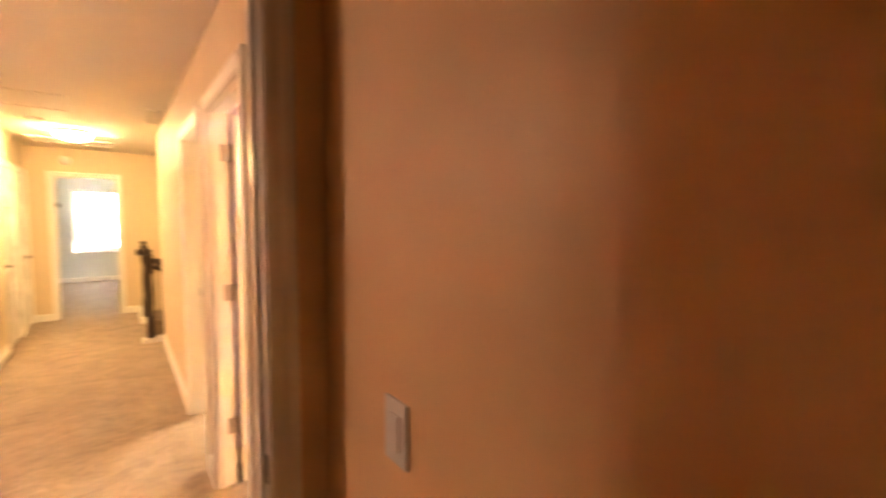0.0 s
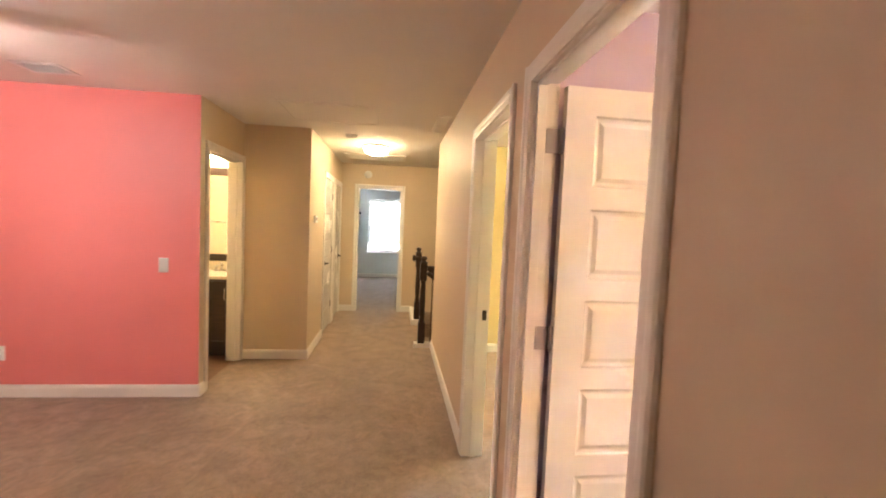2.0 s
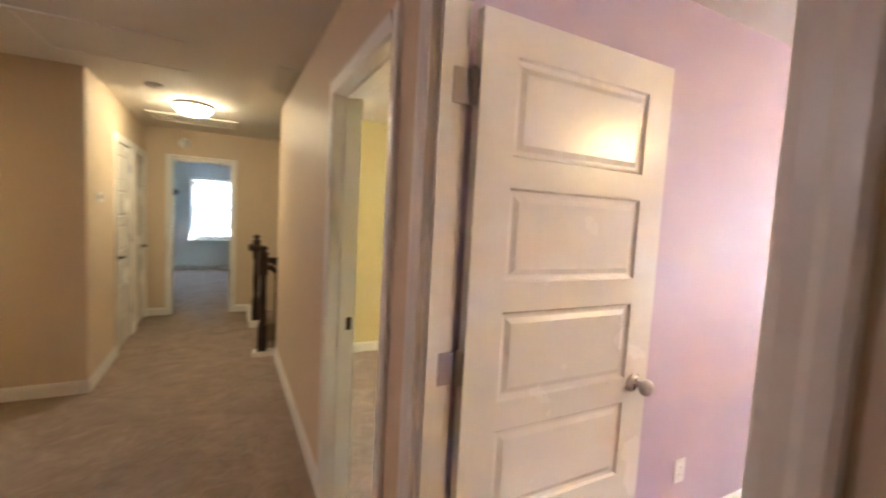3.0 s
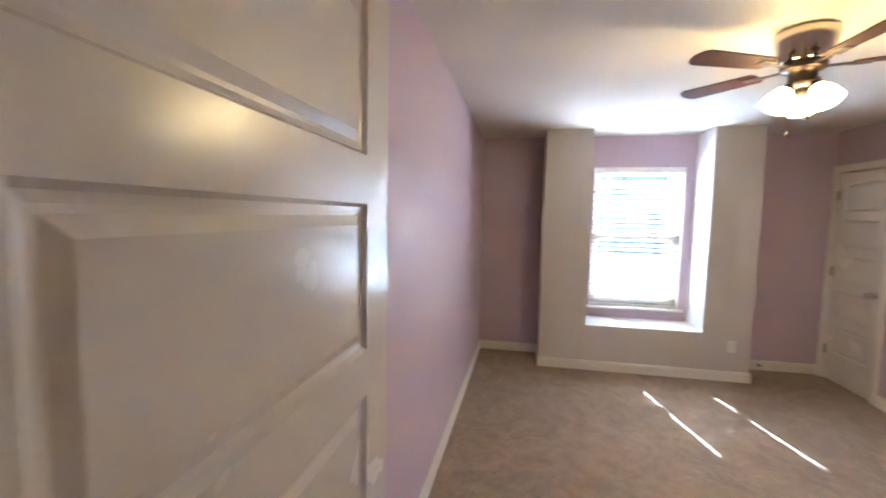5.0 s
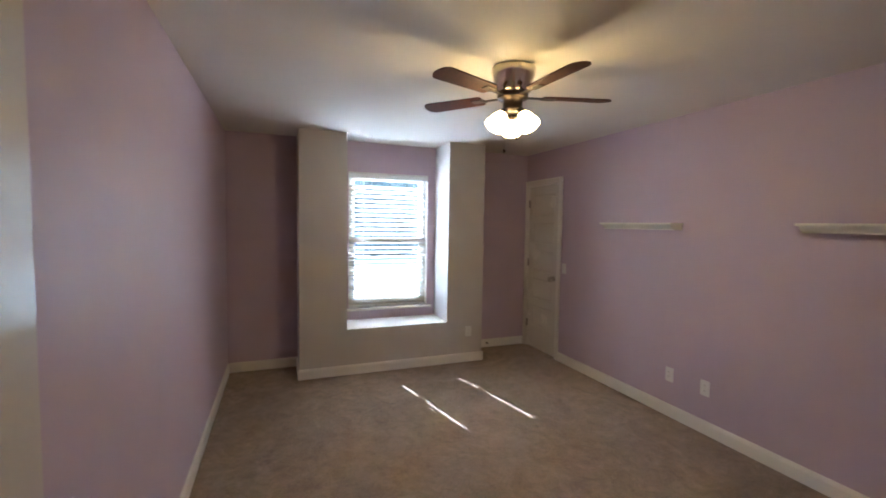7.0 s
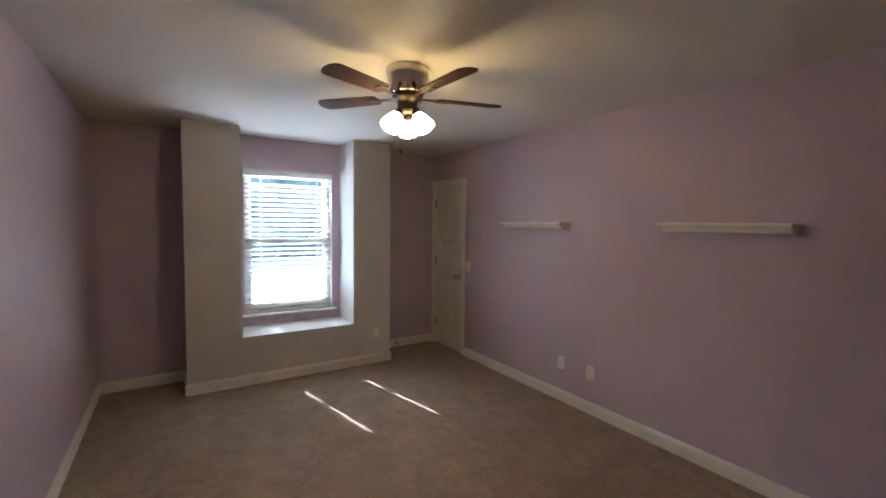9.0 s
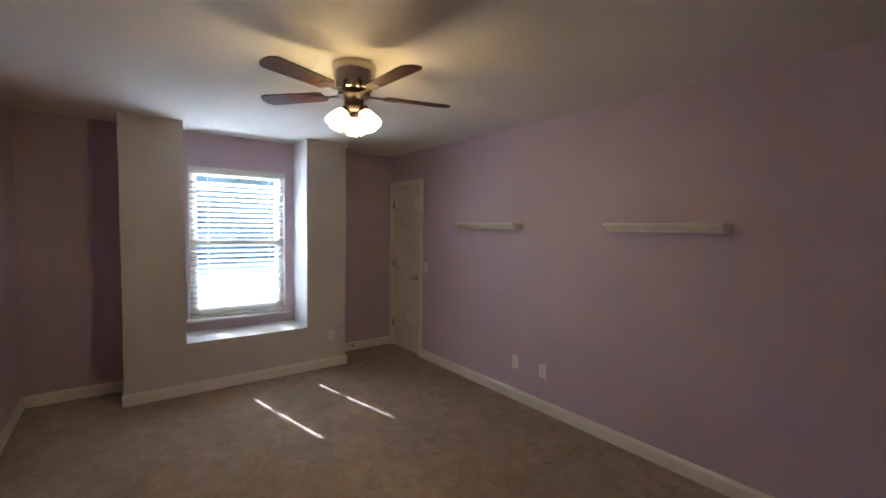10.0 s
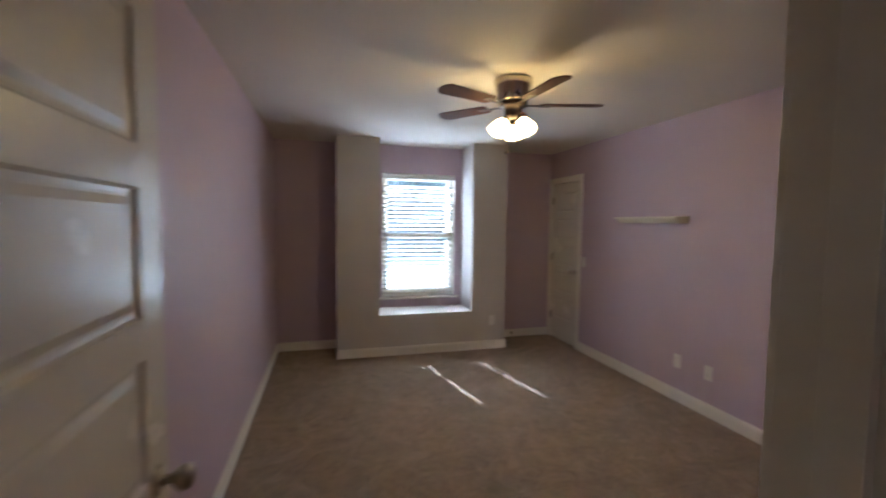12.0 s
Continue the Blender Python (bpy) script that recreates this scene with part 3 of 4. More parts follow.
def slat_mesh(w, depth, holes, tilt):
    """A curved blind slat with a slot for each cord."""
    bm = bmesh.new()
    xs = [0]
    for c in holes:
        xs += [c - 0.0095, c + 0.0095]
    xs.append(w)
    us = [-0.5, -0.46, -0.42, 0.42, 0.46, 0.5]
    ct, st = math.cos(tilt), math.sin(tilt)

    def pt(x, u, dz):
        y, z = u * depth, 0.0028 * (1 - 4 * u * u) + dz
        return (x, y * ct - z * st, y * st + z * ct)
    tops = [[bm.verts.new(pt(x, u, 0.0012)) for u in us] for x in xs]
    bots = [[bm.verts.new(pt(x, u, -0.0012)) for u in us] for x in xs]
    gone = {(2 * k + 1, 2) for k in range(len(holes))}
    ni, nj = len(xs) - 1, len(us) - 1
    for i in range(ni):
        for j in range(nj):
            if (i, j) in gone:
                continue
            bm.faces.new((tops[i][j], tops[i + 1][j], tops[i + 1][j + 1], tops[i][j + 1])).smooth = True
            bm.faces.new((bots[i][j], bots[i][j + 1], bots[i + 1][j + 1], bots[i + 1][j])).smooth = True
            for di, dj, a, b in ((0, -1, (i, j), (i + 1, j)), (0, 1, (i, j + 1), (i + 1, j + 1)), (-1, 0, (i, j), (i, j + 1)), (1, 0, (i + 1, j), (i + 1, j + 1))):
                k = (i + di, j + dj)
                if k in gone or not (0 <= k[0] < ni and 0 <= k[1] < nj):
                    bm.faces.new((tops[a[0]][a[1]], tops[b[0]][b[1]], bots[b[0]][b[1]], bots[a[0]][a[1]]))
    bmesh.ops.recalc_face_normals(bm, faces=bm.faces)
    return bm


def blind(label, m, w, h, holes, pitch=0.0525, depth=0.0625, tilt=0.0, lift=0.0):
    """A horizontal slat blind: x across, y outwards, z up from its foot."""
    ob = thing("window_blind", label, "blind", at=m)
    part("head_rail", block(0, w, -0.032, 0.030, h - 0.045, h, 0.003), SLAT, ob)
    part("valance", sweep(bmesh.new(), [(0, 0), (0.012, 0), (0.012, 0.05), (0.006, 0.062), (0, 0.066)], (-0.006, -0.034, h - 0.058), (w + 0.006, -0.034, h - 0.058), (0, 0, 1), (0, -1, 0)), SLAT, ob)
    part("bottom_rail", block(0.002, w - 0.002, -0.026, 0.026, lift, lift + 0.018, 0.004), SLAT, ob)
    me = mesh_of("slat", slat_mesh(w - 0.006, depth, holes, tilt), SLAT)
    n = int((h - 0.06 - lift - 0.03) / pitch)
    for k in range(n):
        s = new("slat", me)
        s.parent = ob
        s.location = (0.003, 0, lift + 0.045 + k * pitch)
    for c in holes:
        for y in (-0.027, 0.027):
            part("ladder_cord", rod(bmesh.new(), (c + 0.003, y, lift + 0.012), (c + 0.003, y, h - 0.04), 0.0016, 6), SLAT, ob)
    return ob


window_1 = window_unit("window_1", "white single-hung bedroom window behind a blind", pose(4.95, 2.95, 0.59, 0, 0, -90), 0.92, 1.52)
part("window_stool", block(-0.04, 0.96, -0.055, 0.06, -0.022, 0.0, 0.004), TRIM, window_1, "white painted window stool")
blind("white two-inch slat blind, lowered, in the bedroom window", pose(4.99, 2.945, 0.595, 0, 0, -90), 0.91, 1.505, (0.165, 0.755), tilt=radians(BLIND_TILT))
for x0, x1 in ((0.0005, 0.0042), (0.9158, 0.9195)):
    part("jamb_liner", block(x0, x1, -0.006, 0.06, 0.001, 1.515), TRIM, window_1, "white painted jamb liner")
part("head_liner", block(0.0045, 0.9155, -0.006, 0.06, 1.5155, 1.5195), TRIM, window_1, "white painted head liner")
window_2 = window_unit("window_2", "white single-hung window in the pale blue bedroom", pose(-1.20, 13.9, 0.68), 0.92, 1.40)
part("window_stool", block(-0.03, 0.95, -0.04, 0.06, -0.02, 0.0, 0.003), TRIM, window_2)
blind("white slat blind in the pale blue bedroom window", pose(-1.195, 13.94, 0.685), 0.91, 1.385, (0.16, 0.75), tilt=radians(-48.0), lift=0.24)

# ---------------------------------------------------------------- bedroom things


def ceiling_fan(label, at, turn, lamps, glass, bulb):
    """A hugger fan: motor housing on the ceiling, five blades on irons, three lit bell shades, two pull chains."""
    ob = thing("ceiling_fan", label, "ceiling fan", at=Matrix.Translation(at))
    part("motor_housing", lathe(bmesh.new(), [(0.105, 0), (0.122, -0.004), (0.125, -0.018), (0.118, -0.05), (0.106, -0.10), (0.098, -0.135), (0.09, -0.142), (0.02, -0.143)], None, 40), HOUSING, ob, "brushed nickel motor housing")
    part("hub", lathe(bmesh.new(), [(0.085, -0.143), (0.088, -0.15), (0.088, -0.172), (0.078, -0.178), (0.055, -0.18), (0.055, -0.225), (0.06, -0.232), (0.045, -0.245), (0.012, -0.25)], None, 32), BRONZE, ob, "dark bronze hub")
    iron = bmesh.new()
    solid(iron, 0.07, 0.20, -0.014, 0.014, -0.168, -0.162, 0.002)
    solid(iron, 0.17, 0.25, -0.035, 0.035, -0.166, -0.161, 0.002)
    iron_me = mesh_of("blade_iron", iron, BRONZE)
    bl = bmesh.new()
    outline = []
    for k in range(13):
        a = -math.pi / 2 + math.pi * k / 12
        outline.append((0.53 + 0.05 * math.cos(a), 0.062 * math.sin(a)))
    outline += [(0.20, 0.052), (0.185, 0.04), (0.185, -0.04), (0.20, -0.052)]
    top = [bl.verts.new((x, y, -0.157 + 0.15 * y)) for x, y in outline]
    bot = [bl.verts.new((x, y, -0.163 + 0.15 * y)) for x, y in outline]
    bl.faces.new(top)
    bl.faces.new(bot[::-1])
    for k in range(len(top)):
        n = (k + 1) % len(top)
        bl.faces.new((top[k], bot[k], bot[n], top[n]))
    bmesh.ops.recalc_face_normals(bl, faces=bl.faces)
    blade_me = mesh_of("blade", bl, BLADE)
    for k in range(5):
        b = new("blade", blade_me)
        b.parent, b.rotation_euler[2] = ob, radians(turn + 72 * k)
        i = new("blade_iron", iron_me)
        i.parent = b
    for k in range(3):
        a = radians(lamps + 120 * k)
        m = pose(0, 0, -0.222, 0, 0, math.degrees(a)) @ pose(0.030, 0, 0, 0, 144, 0)
        arm = part("lamp_arm", lathe(bmesh.new(), [(0.012, 0), (0.012, 0.03), (0.026, 0.036), (0.028, 0.055), (0.02, 0.058)], m, 18), BRONZE, ob)
        sh = lathe(bmesh.new(), [(0.024, 0.05), (0.032, 0.06), (0.043, 0.082), (0.050, 0.110), (0.055, 0.135), (0.056, 0.150), (0.053, 0.150), (0.047, 0.128), (0.020, 0.110)], m, 26)
        shade = part("shade", sh, glass, ob, "lit white glass bell shade")
        part("bulb", lathe(bmesh.new(), [(0.014, 0.109), (0.024, 0.122), (0.032, 0.140), (0.030, 0.156), (0.018, 0.168), (0.003, 0.172)], m, 18), bulb, shade, "lit bulb tip in the shade's mouth")
    for dx, ln in ((0.03, 0.20), (-0.02, 0.13)):
        ch = part("pull_chain", rod(bmesh.new(), (dx, dx, -0.235), (dx, dx, -0.25 - ln), 0.0013, 6), NICKEL, ob)
        part("pull_knob", lathe(bmesh.new(), [(0.002, 0), (0.007, -0.006), (0.008, -0.014), (0.003, -0.024)], pose(dx, dx, -0.25 - ln), 12), BRONZE, ch)
    return ob


ceiling_fan("nickel hugger ceiling fan with reddish-brown blades and three lit shades", (2.37, 2.42, H), FAN_TURN, -29, FANGLASS, BULB)

SHELF_TOP = 1.588


def wall_shelf(x0, x1, y, label):
    """A crown-moulded floating ledge whose profile narrows towards its foot."""
    ob = thing("wall_shelf", label, "shelf", "floating shelves on the lavender wall", at=(0, y, SHELF_TOP))
    part("top_board", block(x0, x1, 0, 0.145, -0.015, 0, 0.003), SHELFW, ob)
    prof = [(0, -0.015), (0.135, -0.015), (0.133, -0.020), (0.122, -0.023), (0.116, -0.033), (0.098, -0.045), (0.092, -0.049), (0.092, -0.057), (0, -0.057)]
    part("crown_moulding", sweep(bmesh.new(), prof, (x0 + 0.012, 0, 0), (x1 - 0.012, 0, 0), (0, 0, 1), (0, 1, 0)), SHELFW, ob)
    return ob


wall_shelf(2.66, 3.44, 0.675, "cream crown-moulded floating shelf, empty, nearer the closet door")
wall_shelf(1.07, 1.81, 0.675, "cream crown-moulded floating shelf, empty, nearer the room door")
wall_plate("power_outlet", (2.72, 0.675, 0.345), (0, 1, 0), "white outlet low on the lavender wall")
wall_plate("power_outlet", (2.41, 0.675, 0.345), (0, 1, 0), "white cable plate low on the lavender wall")
wall_plate("power_outlet", (4.51, 1.677, 0.345), (-1, 0, 0), "white outlet on the grey window surround")
wall_plate("power_outlet", (1.49, 4.16, 0.345), (0, -1, 0), "white outlet low on the lavender wall behind the door")
wall_plate("light_switch", (4.14, 0.675, 1.07), (0, 1, 0), "white rocker switch beside the closet door")


def door_stop(at, way):
    ob = thing("door_stop", "small dark spring door stop on the baseboard", "door stop", at=Matrix.Translation(at) @ Vector(way).to_track_quat("Z", "Y").to_matrix().to_4x4())
    bm = lathe(bmesh.new(), [(0.011, 0), (0.011, 0.004), (0.006, 0.006)] + [(0.0065 if k % 2 else 0.005, 0.006 + 0.003 * k) for k in range(1, 20)], None, 12)
    part("spring", bm, BRONZE, ob)
    part("tip", lathe(bmesh.new(), [(0.008, 0.064), (0.009, 0.068), (0.008, 0.078), (0.004, 0.08)], None, 12), PLATE, ob)


door_stop((4.934, 1.22, 0.055), (-1, 0, 0))

# ---------------------------------------------------------------- loft, hall, stairs
wall_plate("light_switch", (-2.322, 6.017, 1.08), (0, -1, 0), "white rocker switch on the coral wall")
wall_plate("power_outlet", (-3.515, 6.017, 0.35), (0, -1, 0), "white outlet low on the coral wall")
wall_plate("light_switch", (0, 2.075, 1.12), (-1, 0, 0), "white switch on the dim tan wall")
ceiling_fan("loft ceiling fan with reddish-brown blades and three lit shades", (-3.09, 4.60, H), 15, 96, LOFTGLASS, LOFTBULB)


def grille(name, label, x0, x1, y0, y1, slats, along="x", frame_w=0.025, paint=PLATE):
    """A louvred register on the ceiling."""
    ob = thing(name, label, "vent", at=(0, 0, H))
    part("frame", slab("z", -0.008, 0, x0, x1, y0, y1, [(x0 + frame_w, x1 - frame_w, y0 + frame_w, y1 - frame_w)]), paint, ob)
    part("backing", block(x0 + frame_w, x1 - frame_w, y0 + frame_w, y1 - frame_w, -0.002, -0.0005), SLOT, ob)
    n = slats
    for k in range(n):
        f = (k + 0.5) / n
        if along == "x":
            y = y0 + frame_w + f * (y1 - y0 - 2 * frame_w)
            bm = block(x0 + frame_w, x1 - frame_w, -0.009, 0.009, -0.001, 0.001)
            o = part("louvre", bm, paint, ob)
            o.matrix_basis = pose(0, y, -0.005, 35)
        else:
            x = x0 + frame_w + f * (x1 - x0 - 2 * frame_w)
            bm = block(-0.009, 0.009, y0 + frame_w, y1 - frame_w, -0.001, 0.001)
            o = part("louvre", bm, paint, ob)
            o.matrix_basis = pose(x, 0, -0.005, 0, 35)
    return ob


grille("ceiling_vent", "white louvred ceiling vent in the loft", -3.02, -2.72, 5.50, 5.72, 8)
grille("ceiling_vent", "white louvred ceiling vent along the hall wall", -0.15, -0.03, 6.10, 6.75, 6, "y", 0.018, CEIL)

hatch = thing("attic_hatch", "white attic hatch with a trim frame in the hall ceiling", "hatch", at=(0, 0, H))
part("hatch_panel", block(-1.46, -0.71, 6.01, 6.60, -0.005, -0.001), CEIL, hatch)
part("hatch_trim", slab("z", -0.010, 0, -1.49, -0.68, 5.98, 6.63, [(-1.46, -0.71, 6.01, 6.60)]), CEIL, hatch)
hatch2 = thing("return_grille", "white return air grille in the hall ceiling", "vent", at=(0, 0, H))
part("frame", slab("z", -0.018, 0, -1.23, -0.37, 8.42, 8.92, [(-1.19, -0.41, 8.46, 8.88)]), TRIM, hatch2)
part("backing", block(-1.19, -0.41, 8.46, 8.88, -0.003, -0.001), CEIL, hatch2)
for k in range(14):
    part("louvre", block(-1.19, -0.41, 8.467 + k * 0.029, 8.487 + k * 0.029, -0.010, -0.008), PLATE, hatch2)

lamp = thing("ceiling_lamp", "lit opal glass bowl lamp on the hall ceiling", "ceiling lamp", at=(-0.755, 7.78, H))
part("canopy", lathe(bmesh.new(), [(0.15, 0), (0.165, -0.004), (0.168, -0.02), (0.16, -0.03), (0.02, -0.031)], None, 36), NICKEL, lamp)
part("bowl", lathe(bmesh.new(), [(0.158, -0.030), (0.155, -0.045), (0.135, -0.075), (0.10, -0.10), (0.055, -0.115), (0.004, -0.12)], None, 36), HALLGLASS, lamp, "lit opal glass bowl")
part("finial", lathe(bmesh.new(), [(0.006, -0.119), (0.011, -0.124), (0.008, -0.134), (0.002, -0.138)], None, 14), NICKEL, lamp)

# added out-of-view copy of the hall lamp, brightens the yellow room
fill_lamp = copy_thing(lamp, Matrix.Translation((1.9, 5.75, H)))
tagged(fill_lamp, "unseen bowl lamp added to light the yellow room")


def detector(at, m, label):
    ob = thing("smoke_detector", label, "smoke detector", at=Matrix.Translation(at) @ m)
    part("housing", lathe(bmesh.new(), [(0.062, 0), (0.064, 0.006), (0.060, 0.022), (0.048, 0.032), (0.03, 0.035), (0.003, 0.036)], None, 28), PLATE, ob)
    part("grille_ring", lathe(bmesh.new(), [(0.034, 0.0345), (0.036, 0.0362), (0.026, 0.0375), (0.004, 0.0376)], None, 22), PLATE, ob)


detector((-0.957, 9.508, 2.268), pose(0, 0, 0, 90), "white round smoke detector above the blue room doorway")
detector((-1.0, 7.2, H), pose(0, 0, 0, 180), "white round smoke detector on the hall ceiling")

th = thing("thermostat", "small white thermostat on the hall wall", "thermostat", at=pose(-1.385, 7.27, 1.5))
part("case", block(0, 0.024, -0.055, 0.055, -0.04, 0.04, 0.005), PLATE, th)
part("display", block(0.0235, 0.0245, -0.028, 0.028, -0.012, 0.022), SLOT, th, "dark display")


def newel(at, label):
    """A turned newel: square foot and block, tapered shaft, moulded cap."""
    ob = thing("newel_post", label, "newel post", "stair newel posts", at=at)
    part("foot", block(-0.042, 0.042, -0.042, 0.042, 0, 0.26, 0.004), DARKWOOD, ob)
    part("shaft", lathe(bmesh.new(), [(0.040, 0.26), (0.030, 0.275), (0.036, 0.29), (0.026, 0.31), (0.034, 0.40), (0.036, 0.52), (0.030, 0.66), (0.024, 0.73), (0.034, 0.745), (0.028, 0.76), (0.04, 0.77)], None, 24), DARKWOOD, ob)
    part("block", block(-0.042, 0.042, -0.042, 0.042, 0.77, 0.98, 0.004), DARKWOOD, ob)
    part("cap", lathe(bmesh.new(), [(0.05, 0.98), (0.054, 0.99), (0.03, 1.0), (0.024, 1.012), (0.038, 1.028), (0.04, 1.045), (0.026, 1.062), (0.004, 1.068)], None, 24), DARKWOOD, ob)
    return ob


newel((-0.125, 7.50, 0.045), "dark espresso turned newel post at the stair head")
newel((-0.125, 8.62, 0.085), "dark espresso turned newel post beyond the stair head")
RAIL = [(-0.03, -0.02), (0.03, -0.02), (0.034, 0.0), (0.026, 0.024), (0.0, 0.032), (-0.026, 0.024), (-0.034, 0.0)]


def handrail(a, b, label):
    ob = thing("handrail", label, "handrail")
    a, b = Vector(a), Vector(b)
    side = (b - a).cross(Vector((0, 0, 1))).normalized()
    up = side.cross(b - a).normalized()
    part("rail", sweep(bmesh.new(), RAIL, a, b, up, side), DARKWOOD, ob)
    return ob, a, b


hr, a, b = handrail((-0.08, 7.50, 0.96), (0.06, 7.50, 0.96), "short dark wooden handrail from the newel post to the wall")
part("rosette", lathe(bmesh.new(), [(0.06, 0), (0.06, 0.012), (0.045, 0.02), (0.02, 0.021)], pose(0.075, 7.50, 0.96, 0, -90, 0), 24), DARKWOOD, hr, "dark round wall rosette")
hr, a, b = handrail((-0.08, 7.51, 0.90), (2.60, 7.51, -0.88), "dark wooden stair handrail sloping down")
hr, a, b = handrail((-0.08, 8.62, 0.90), (2.60, 8.62, -0.88), "dark wooden stair handrail on the far side")
hr, a, b = handrail((-0.125, 8.58, 0.99), (-0.19, 8.58, 0.99), "short turned handrail end at the far newel post")
part("end_cap", lathe(bmesh.new(), [(0.036, 0), (0.048, 0.012), (0.05, 0.03), (0.036, 0.045), (0.004, 0.05)], pose(-0.17, 8.58, 0.995, 0, -90, 0), 20), DARKWOOD, hr, "round dark scroll end")
bal = bmesh.new()
rod(bal, (0, 0, 0), (0, 0, 1), 0.007, 10)
bal_me = mesh_of("baluster", bal, IRON)
for y in (7.51, 8.62):
    for k in range(9):
        x = -0.01 + 0.13 * k
        ob = tagged(new("baluster", bal_me), "thin bronze iron baluster under the stair rail", "baluster", "stair balusters")
        foot = 0.045 - 0.18 * (max(0, int((x + 0.02) / 0.27) + (1 if x > 0 else 0)))
        foot = 0.045 if x < 0 else foot
        rail_z = 0.885 - (x + 0.08) * 0.664
        ob.matrix_basis = Matrix.LocRotScale((x, y, foot), None, (1, 1, rail_z - foot))

stairs = thing("staircase", "carpeted staircase leading down from the hall", "stairs", kind="structure")
for k in range(10):
    x0 = -0.06 + 0.27 * k
    part("tread", block(x0, x0 + 0.285, 7.55, 8.58, -0.36 - 0.18 * k, -0.18 * (k + 1) + 0.0, 0.012), CARPET, stairs)
curb = piece("stair_curb", block(-0.21, 0.0, 7.435, 7.565, 0, 0.045, 0.004), TRIM, "white painted curb under the newel post", "trim", "structure")
piece("stair_curb", block(-0.20, -0.062, 8.565, 9.504, 0, 0.085, 0.004), TRIM, "white painted curb under the far newel post", "trim", "structure")
piece("stair_stringer", block(0.0, 3.0, 7.435, 7.55, -2.9, 0.04, 0.003), TRIM, "white painted stair side", "trim", "structure")
piece("stair_landing_edge", block(-0.055, 3.0, 8.68, 9.505, -2.9, 0.0), CARPET, "carpeted ledge beyond the stairs", "floor", "structure")

# ---------------------------------------------------------------- bathroom
vanity = thing("vanity_cabinet", "espresso wooden bathroom vanity cabinet", "cabinet", at=(-2.18, 7.02, 0))
part("body", block(-1.3, 0, 0.02, 0.52, 0.09, 0.83, 0.002), DARKWOOD, vanity)
part("toe_kick", block(-1.3, 0, 0.07, 0.52, -0.004, 0.09), DARKWOOD, vanity)
for k in range(3):
    x0 = -0.42 - 0.42 * k
    d = part("cabinet_door", slab("y", 0.0, 0.02, x0 + 0.005, x0 + 0.415, 0.12, 0.81, [(x0 + 0.06, x0 + 0.36, 0.175, 0.755)]), DARKWOOD, vanity)
    part("door_panel", block(x0 + 0.06, x0 + 0.36, 0.010, 0.019, 0.175, 0.755), DARKWOOD, d)
    part("pull", rod(bmesh.new(), (x0 + 0.37, -0.022, 0.62), (x0 + 0.37, -0.022, 0.74), 0.005, 8), NICKEL, d)
top = thing("countertop", "cream cultured marble vanity top with backsplash", "countertop", at=(-2.18, 7.02, 0.83))
part("slab", block(-1.32, 0.008, -0.02, 0.527, 0, 0.035, 0.006), COUNTER, top)
part("backsplash", block(-1.32, 0.008, 0.507, 0.528, 0.035, 0.135, 0.003), COUNTER, top)
tap = thing("faucet", "chrome two-handle faucet on the vanity top", "faucet", at=(-2.42, 7.42, 0.865))
part("base", block(-0.08, 0.08, -0.025, 0.025, 0, 0.018, 0.006), NICKEL, tap)
bm = rod(bmesh.new(), (0, 0, 0.01), (0, 0, 0.10), 0.012, 12)
rod(bm, (0, 0.005, 0.09), (0, -0.12, 0.075), 0.010, 12)
part("spout", bm, NICKEL, tap)
for s in (-1, 1):
    part("handle", lathe(bmesh.new(), [(0.014, 0.015), (0.012, 0.04), (0.022, 0.046), (0.02, 0.06), (0.004, 0.064)], pose(0.06 * s, 0, 0), 16), NICKEL, tap)
mir = thing("wall_mirror", "large mirror in an espresso wooden frame above the vanity", "mirror", at=(-2.8, 7.55, 1.5))
part("mirror_glass", block(-0.58, 0.58, -0.012, -0.002, -0.45, 0.45), MIRROR, mir, "silvered mirror glass")
for z0, z1 in ((-0.53, -0.45), (0.45, 0.54)):
    part("frame_rail", block(-0.60, 0.60, -0.03, -0.001, z0, z1, 0.004), DARKWOOD, mir, "dark wooden frame rail")
for x0, x1 in ((-0.64, -0.58), (0.58, 0.64)):
    part("frame_stile", block(x0, x1, -0.028, -0.001, -0.45, 0.45, 0.004), DARKWOOD, mir, "dark wooden frame stile")
vl = thing("vanity_light", "lit three-shade vanity light above the mirror", "wall lamp", at=(-2.55, 7.55, 2.22))
part("back_plate", block(-0.35, 0.35, -0.03, -0.001, -0.05, 0.05, 0.008), NICKEL, vl)
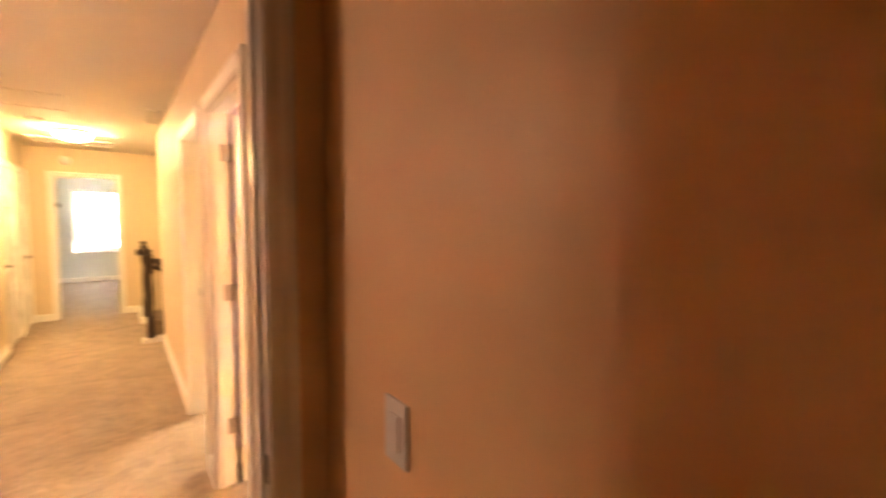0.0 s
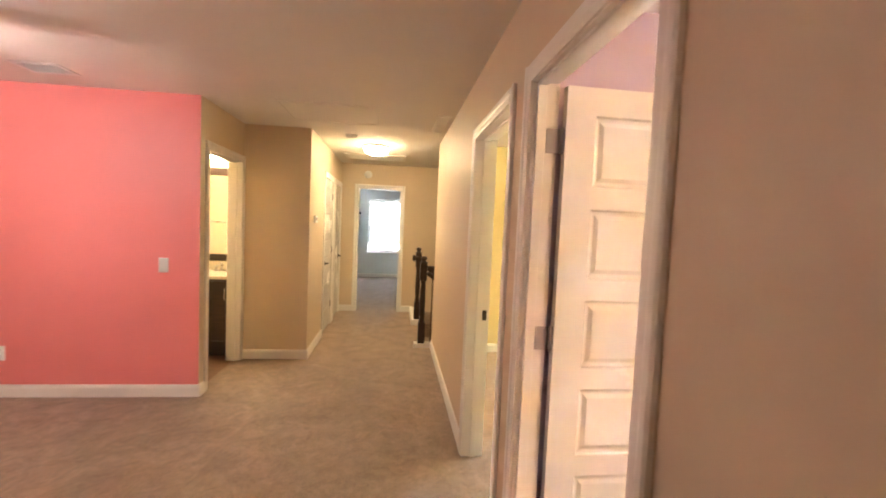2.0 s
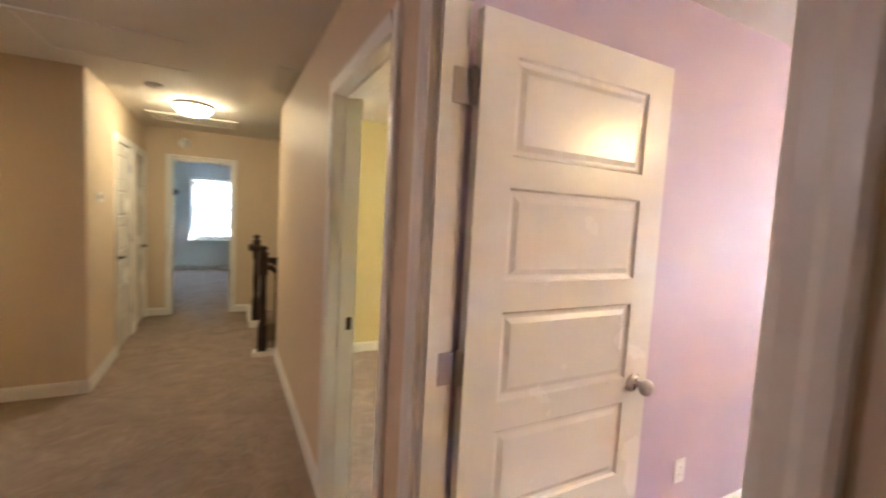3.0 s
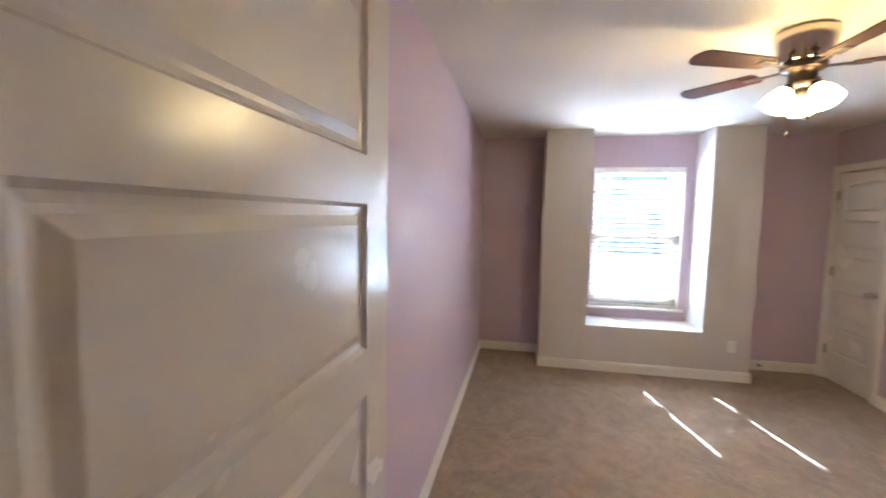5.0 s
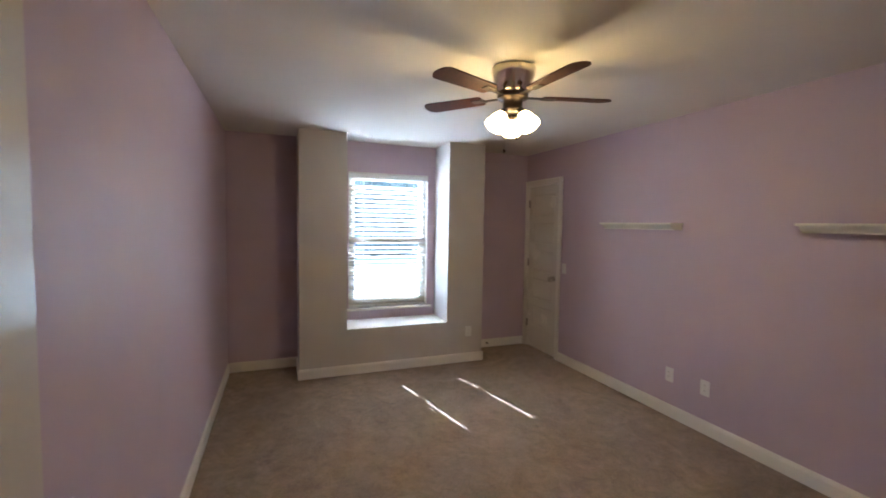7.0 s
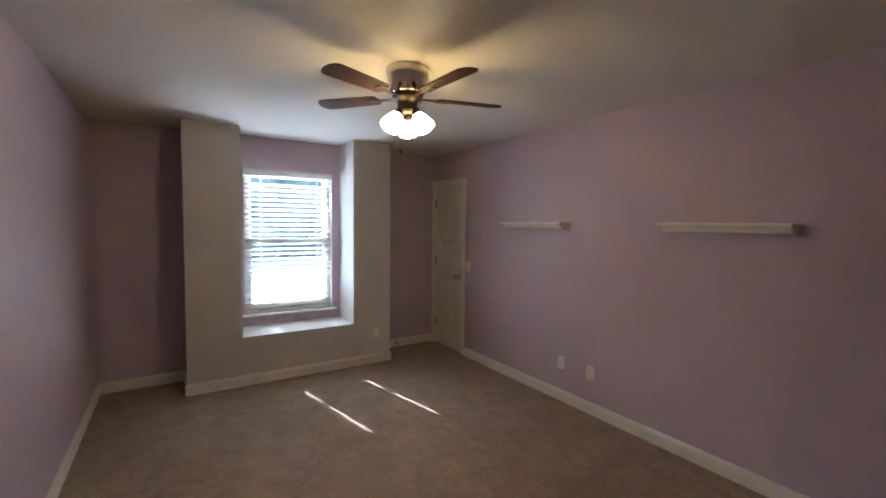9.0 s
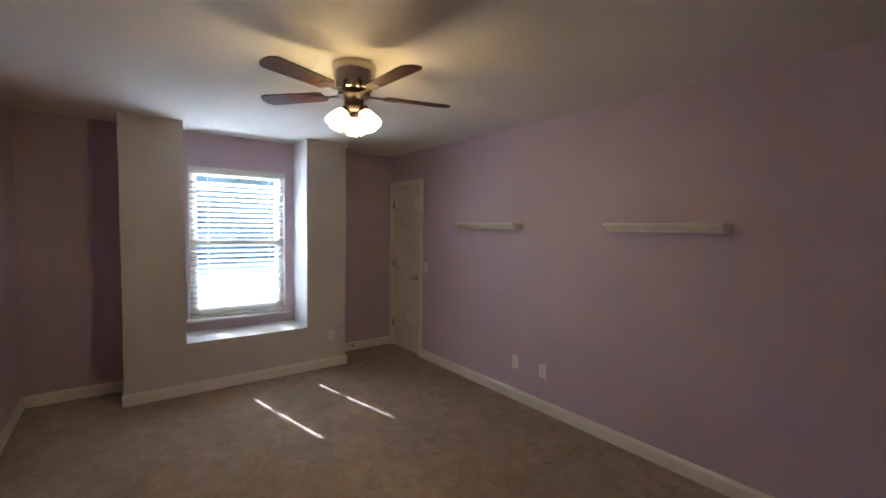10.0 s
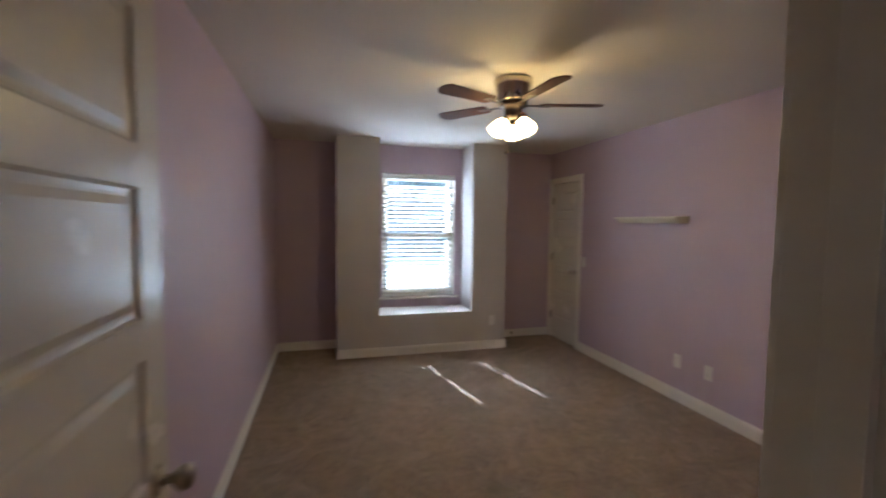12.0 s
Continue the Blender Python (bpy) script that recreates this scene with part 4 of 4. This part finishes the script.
for k in range(3):
    m = pose(-0.25 + 0.25 * k, -0.10, 0.06)
    part("shade", lathe(bmesh.new(), [(0.034, 0.03), (0.05, 0.0), (0.082, -0.09), (0.095, -0.14), (0.06, -0.146), (0.004, -0.147)], m, 20), BATHGLASS, vl, "lit frosted glass shade")
    part("arm", rod(bmesh.new(), (-0.25 + 0.25 * k, -0.03, 0.05), (-0.25 + 0.25 * k, -0.105, 0.055), 0.009, 10), NICKEL, vl)
ring = thing("towel_bar", "nickel towel bar on the bathroom wall", "towel bar", at=(-3.08, 6.137, 1.40))
part("bar", rod(bmesh.new(), (-0.3, 0.06, 0), (0.3, 0.06, 0), 0.008, 10), NICKEL, ring)
for s in (-1, 1):
    part("post", rod(bmesh.new(), (0.28 * s, 0.0, 0), (0.28 * s, 0.065, 0), 0.012, 10), NICKEL, ring)

# ---------------------------------------------------------------- blue room
br = thing("wall_bracket", "small dark mounting bracket on the pale blue wall", "bracket", at=(-1.49, 13.9, 1.715))
part("plate", block(-0.05, 0.05, -0.012, 0, -0.07, 0.07, 0.003), SLOT, br)
part("arm", block(-0.02, 0.09, -0.10, -0.012, -0.03, 0.03, 0.004), SLOT, br)

# ---------------------------------------------------------------- outside
wd = bmesh.new()
rng = random.Random(5)
for k in range(260):
    y, x, r = -70 + 0.55 * k + rng.uniform(-0.6, 0.6), 62 + rng.uniform(-4, 6), rng.uniform(2.2, 4.6)
    for z in (-1.0, 3.0, 6.5, 9.5 + rng.uniform(-1.5, 2.5)):
        bmesh.ops.create_icosphere(wd, subdivisions=1, radius=r * rng.uniform(0.7, 1.0), matrix=pose(x + rng.uniform(-1, 1), y + rng.uniform(-1, 1), z, rng.uniform(0, 90), rng.uniform(0, 90), 0))
for v in wd.verts:
    v.co += noise.noise_vector(v.co * 0.6) * 0.9
piece("distant_woods", wd, WOODS, "dark line of distant trees outside", "trees", "stuff")
gr = bmesh.new()
lathe(gr, [(2400, -3.3), (2400, -3.2)], None, 48)
piece("ground", gr, GROUND, "dry sunlit lawn outside the house", "ground", "structure")
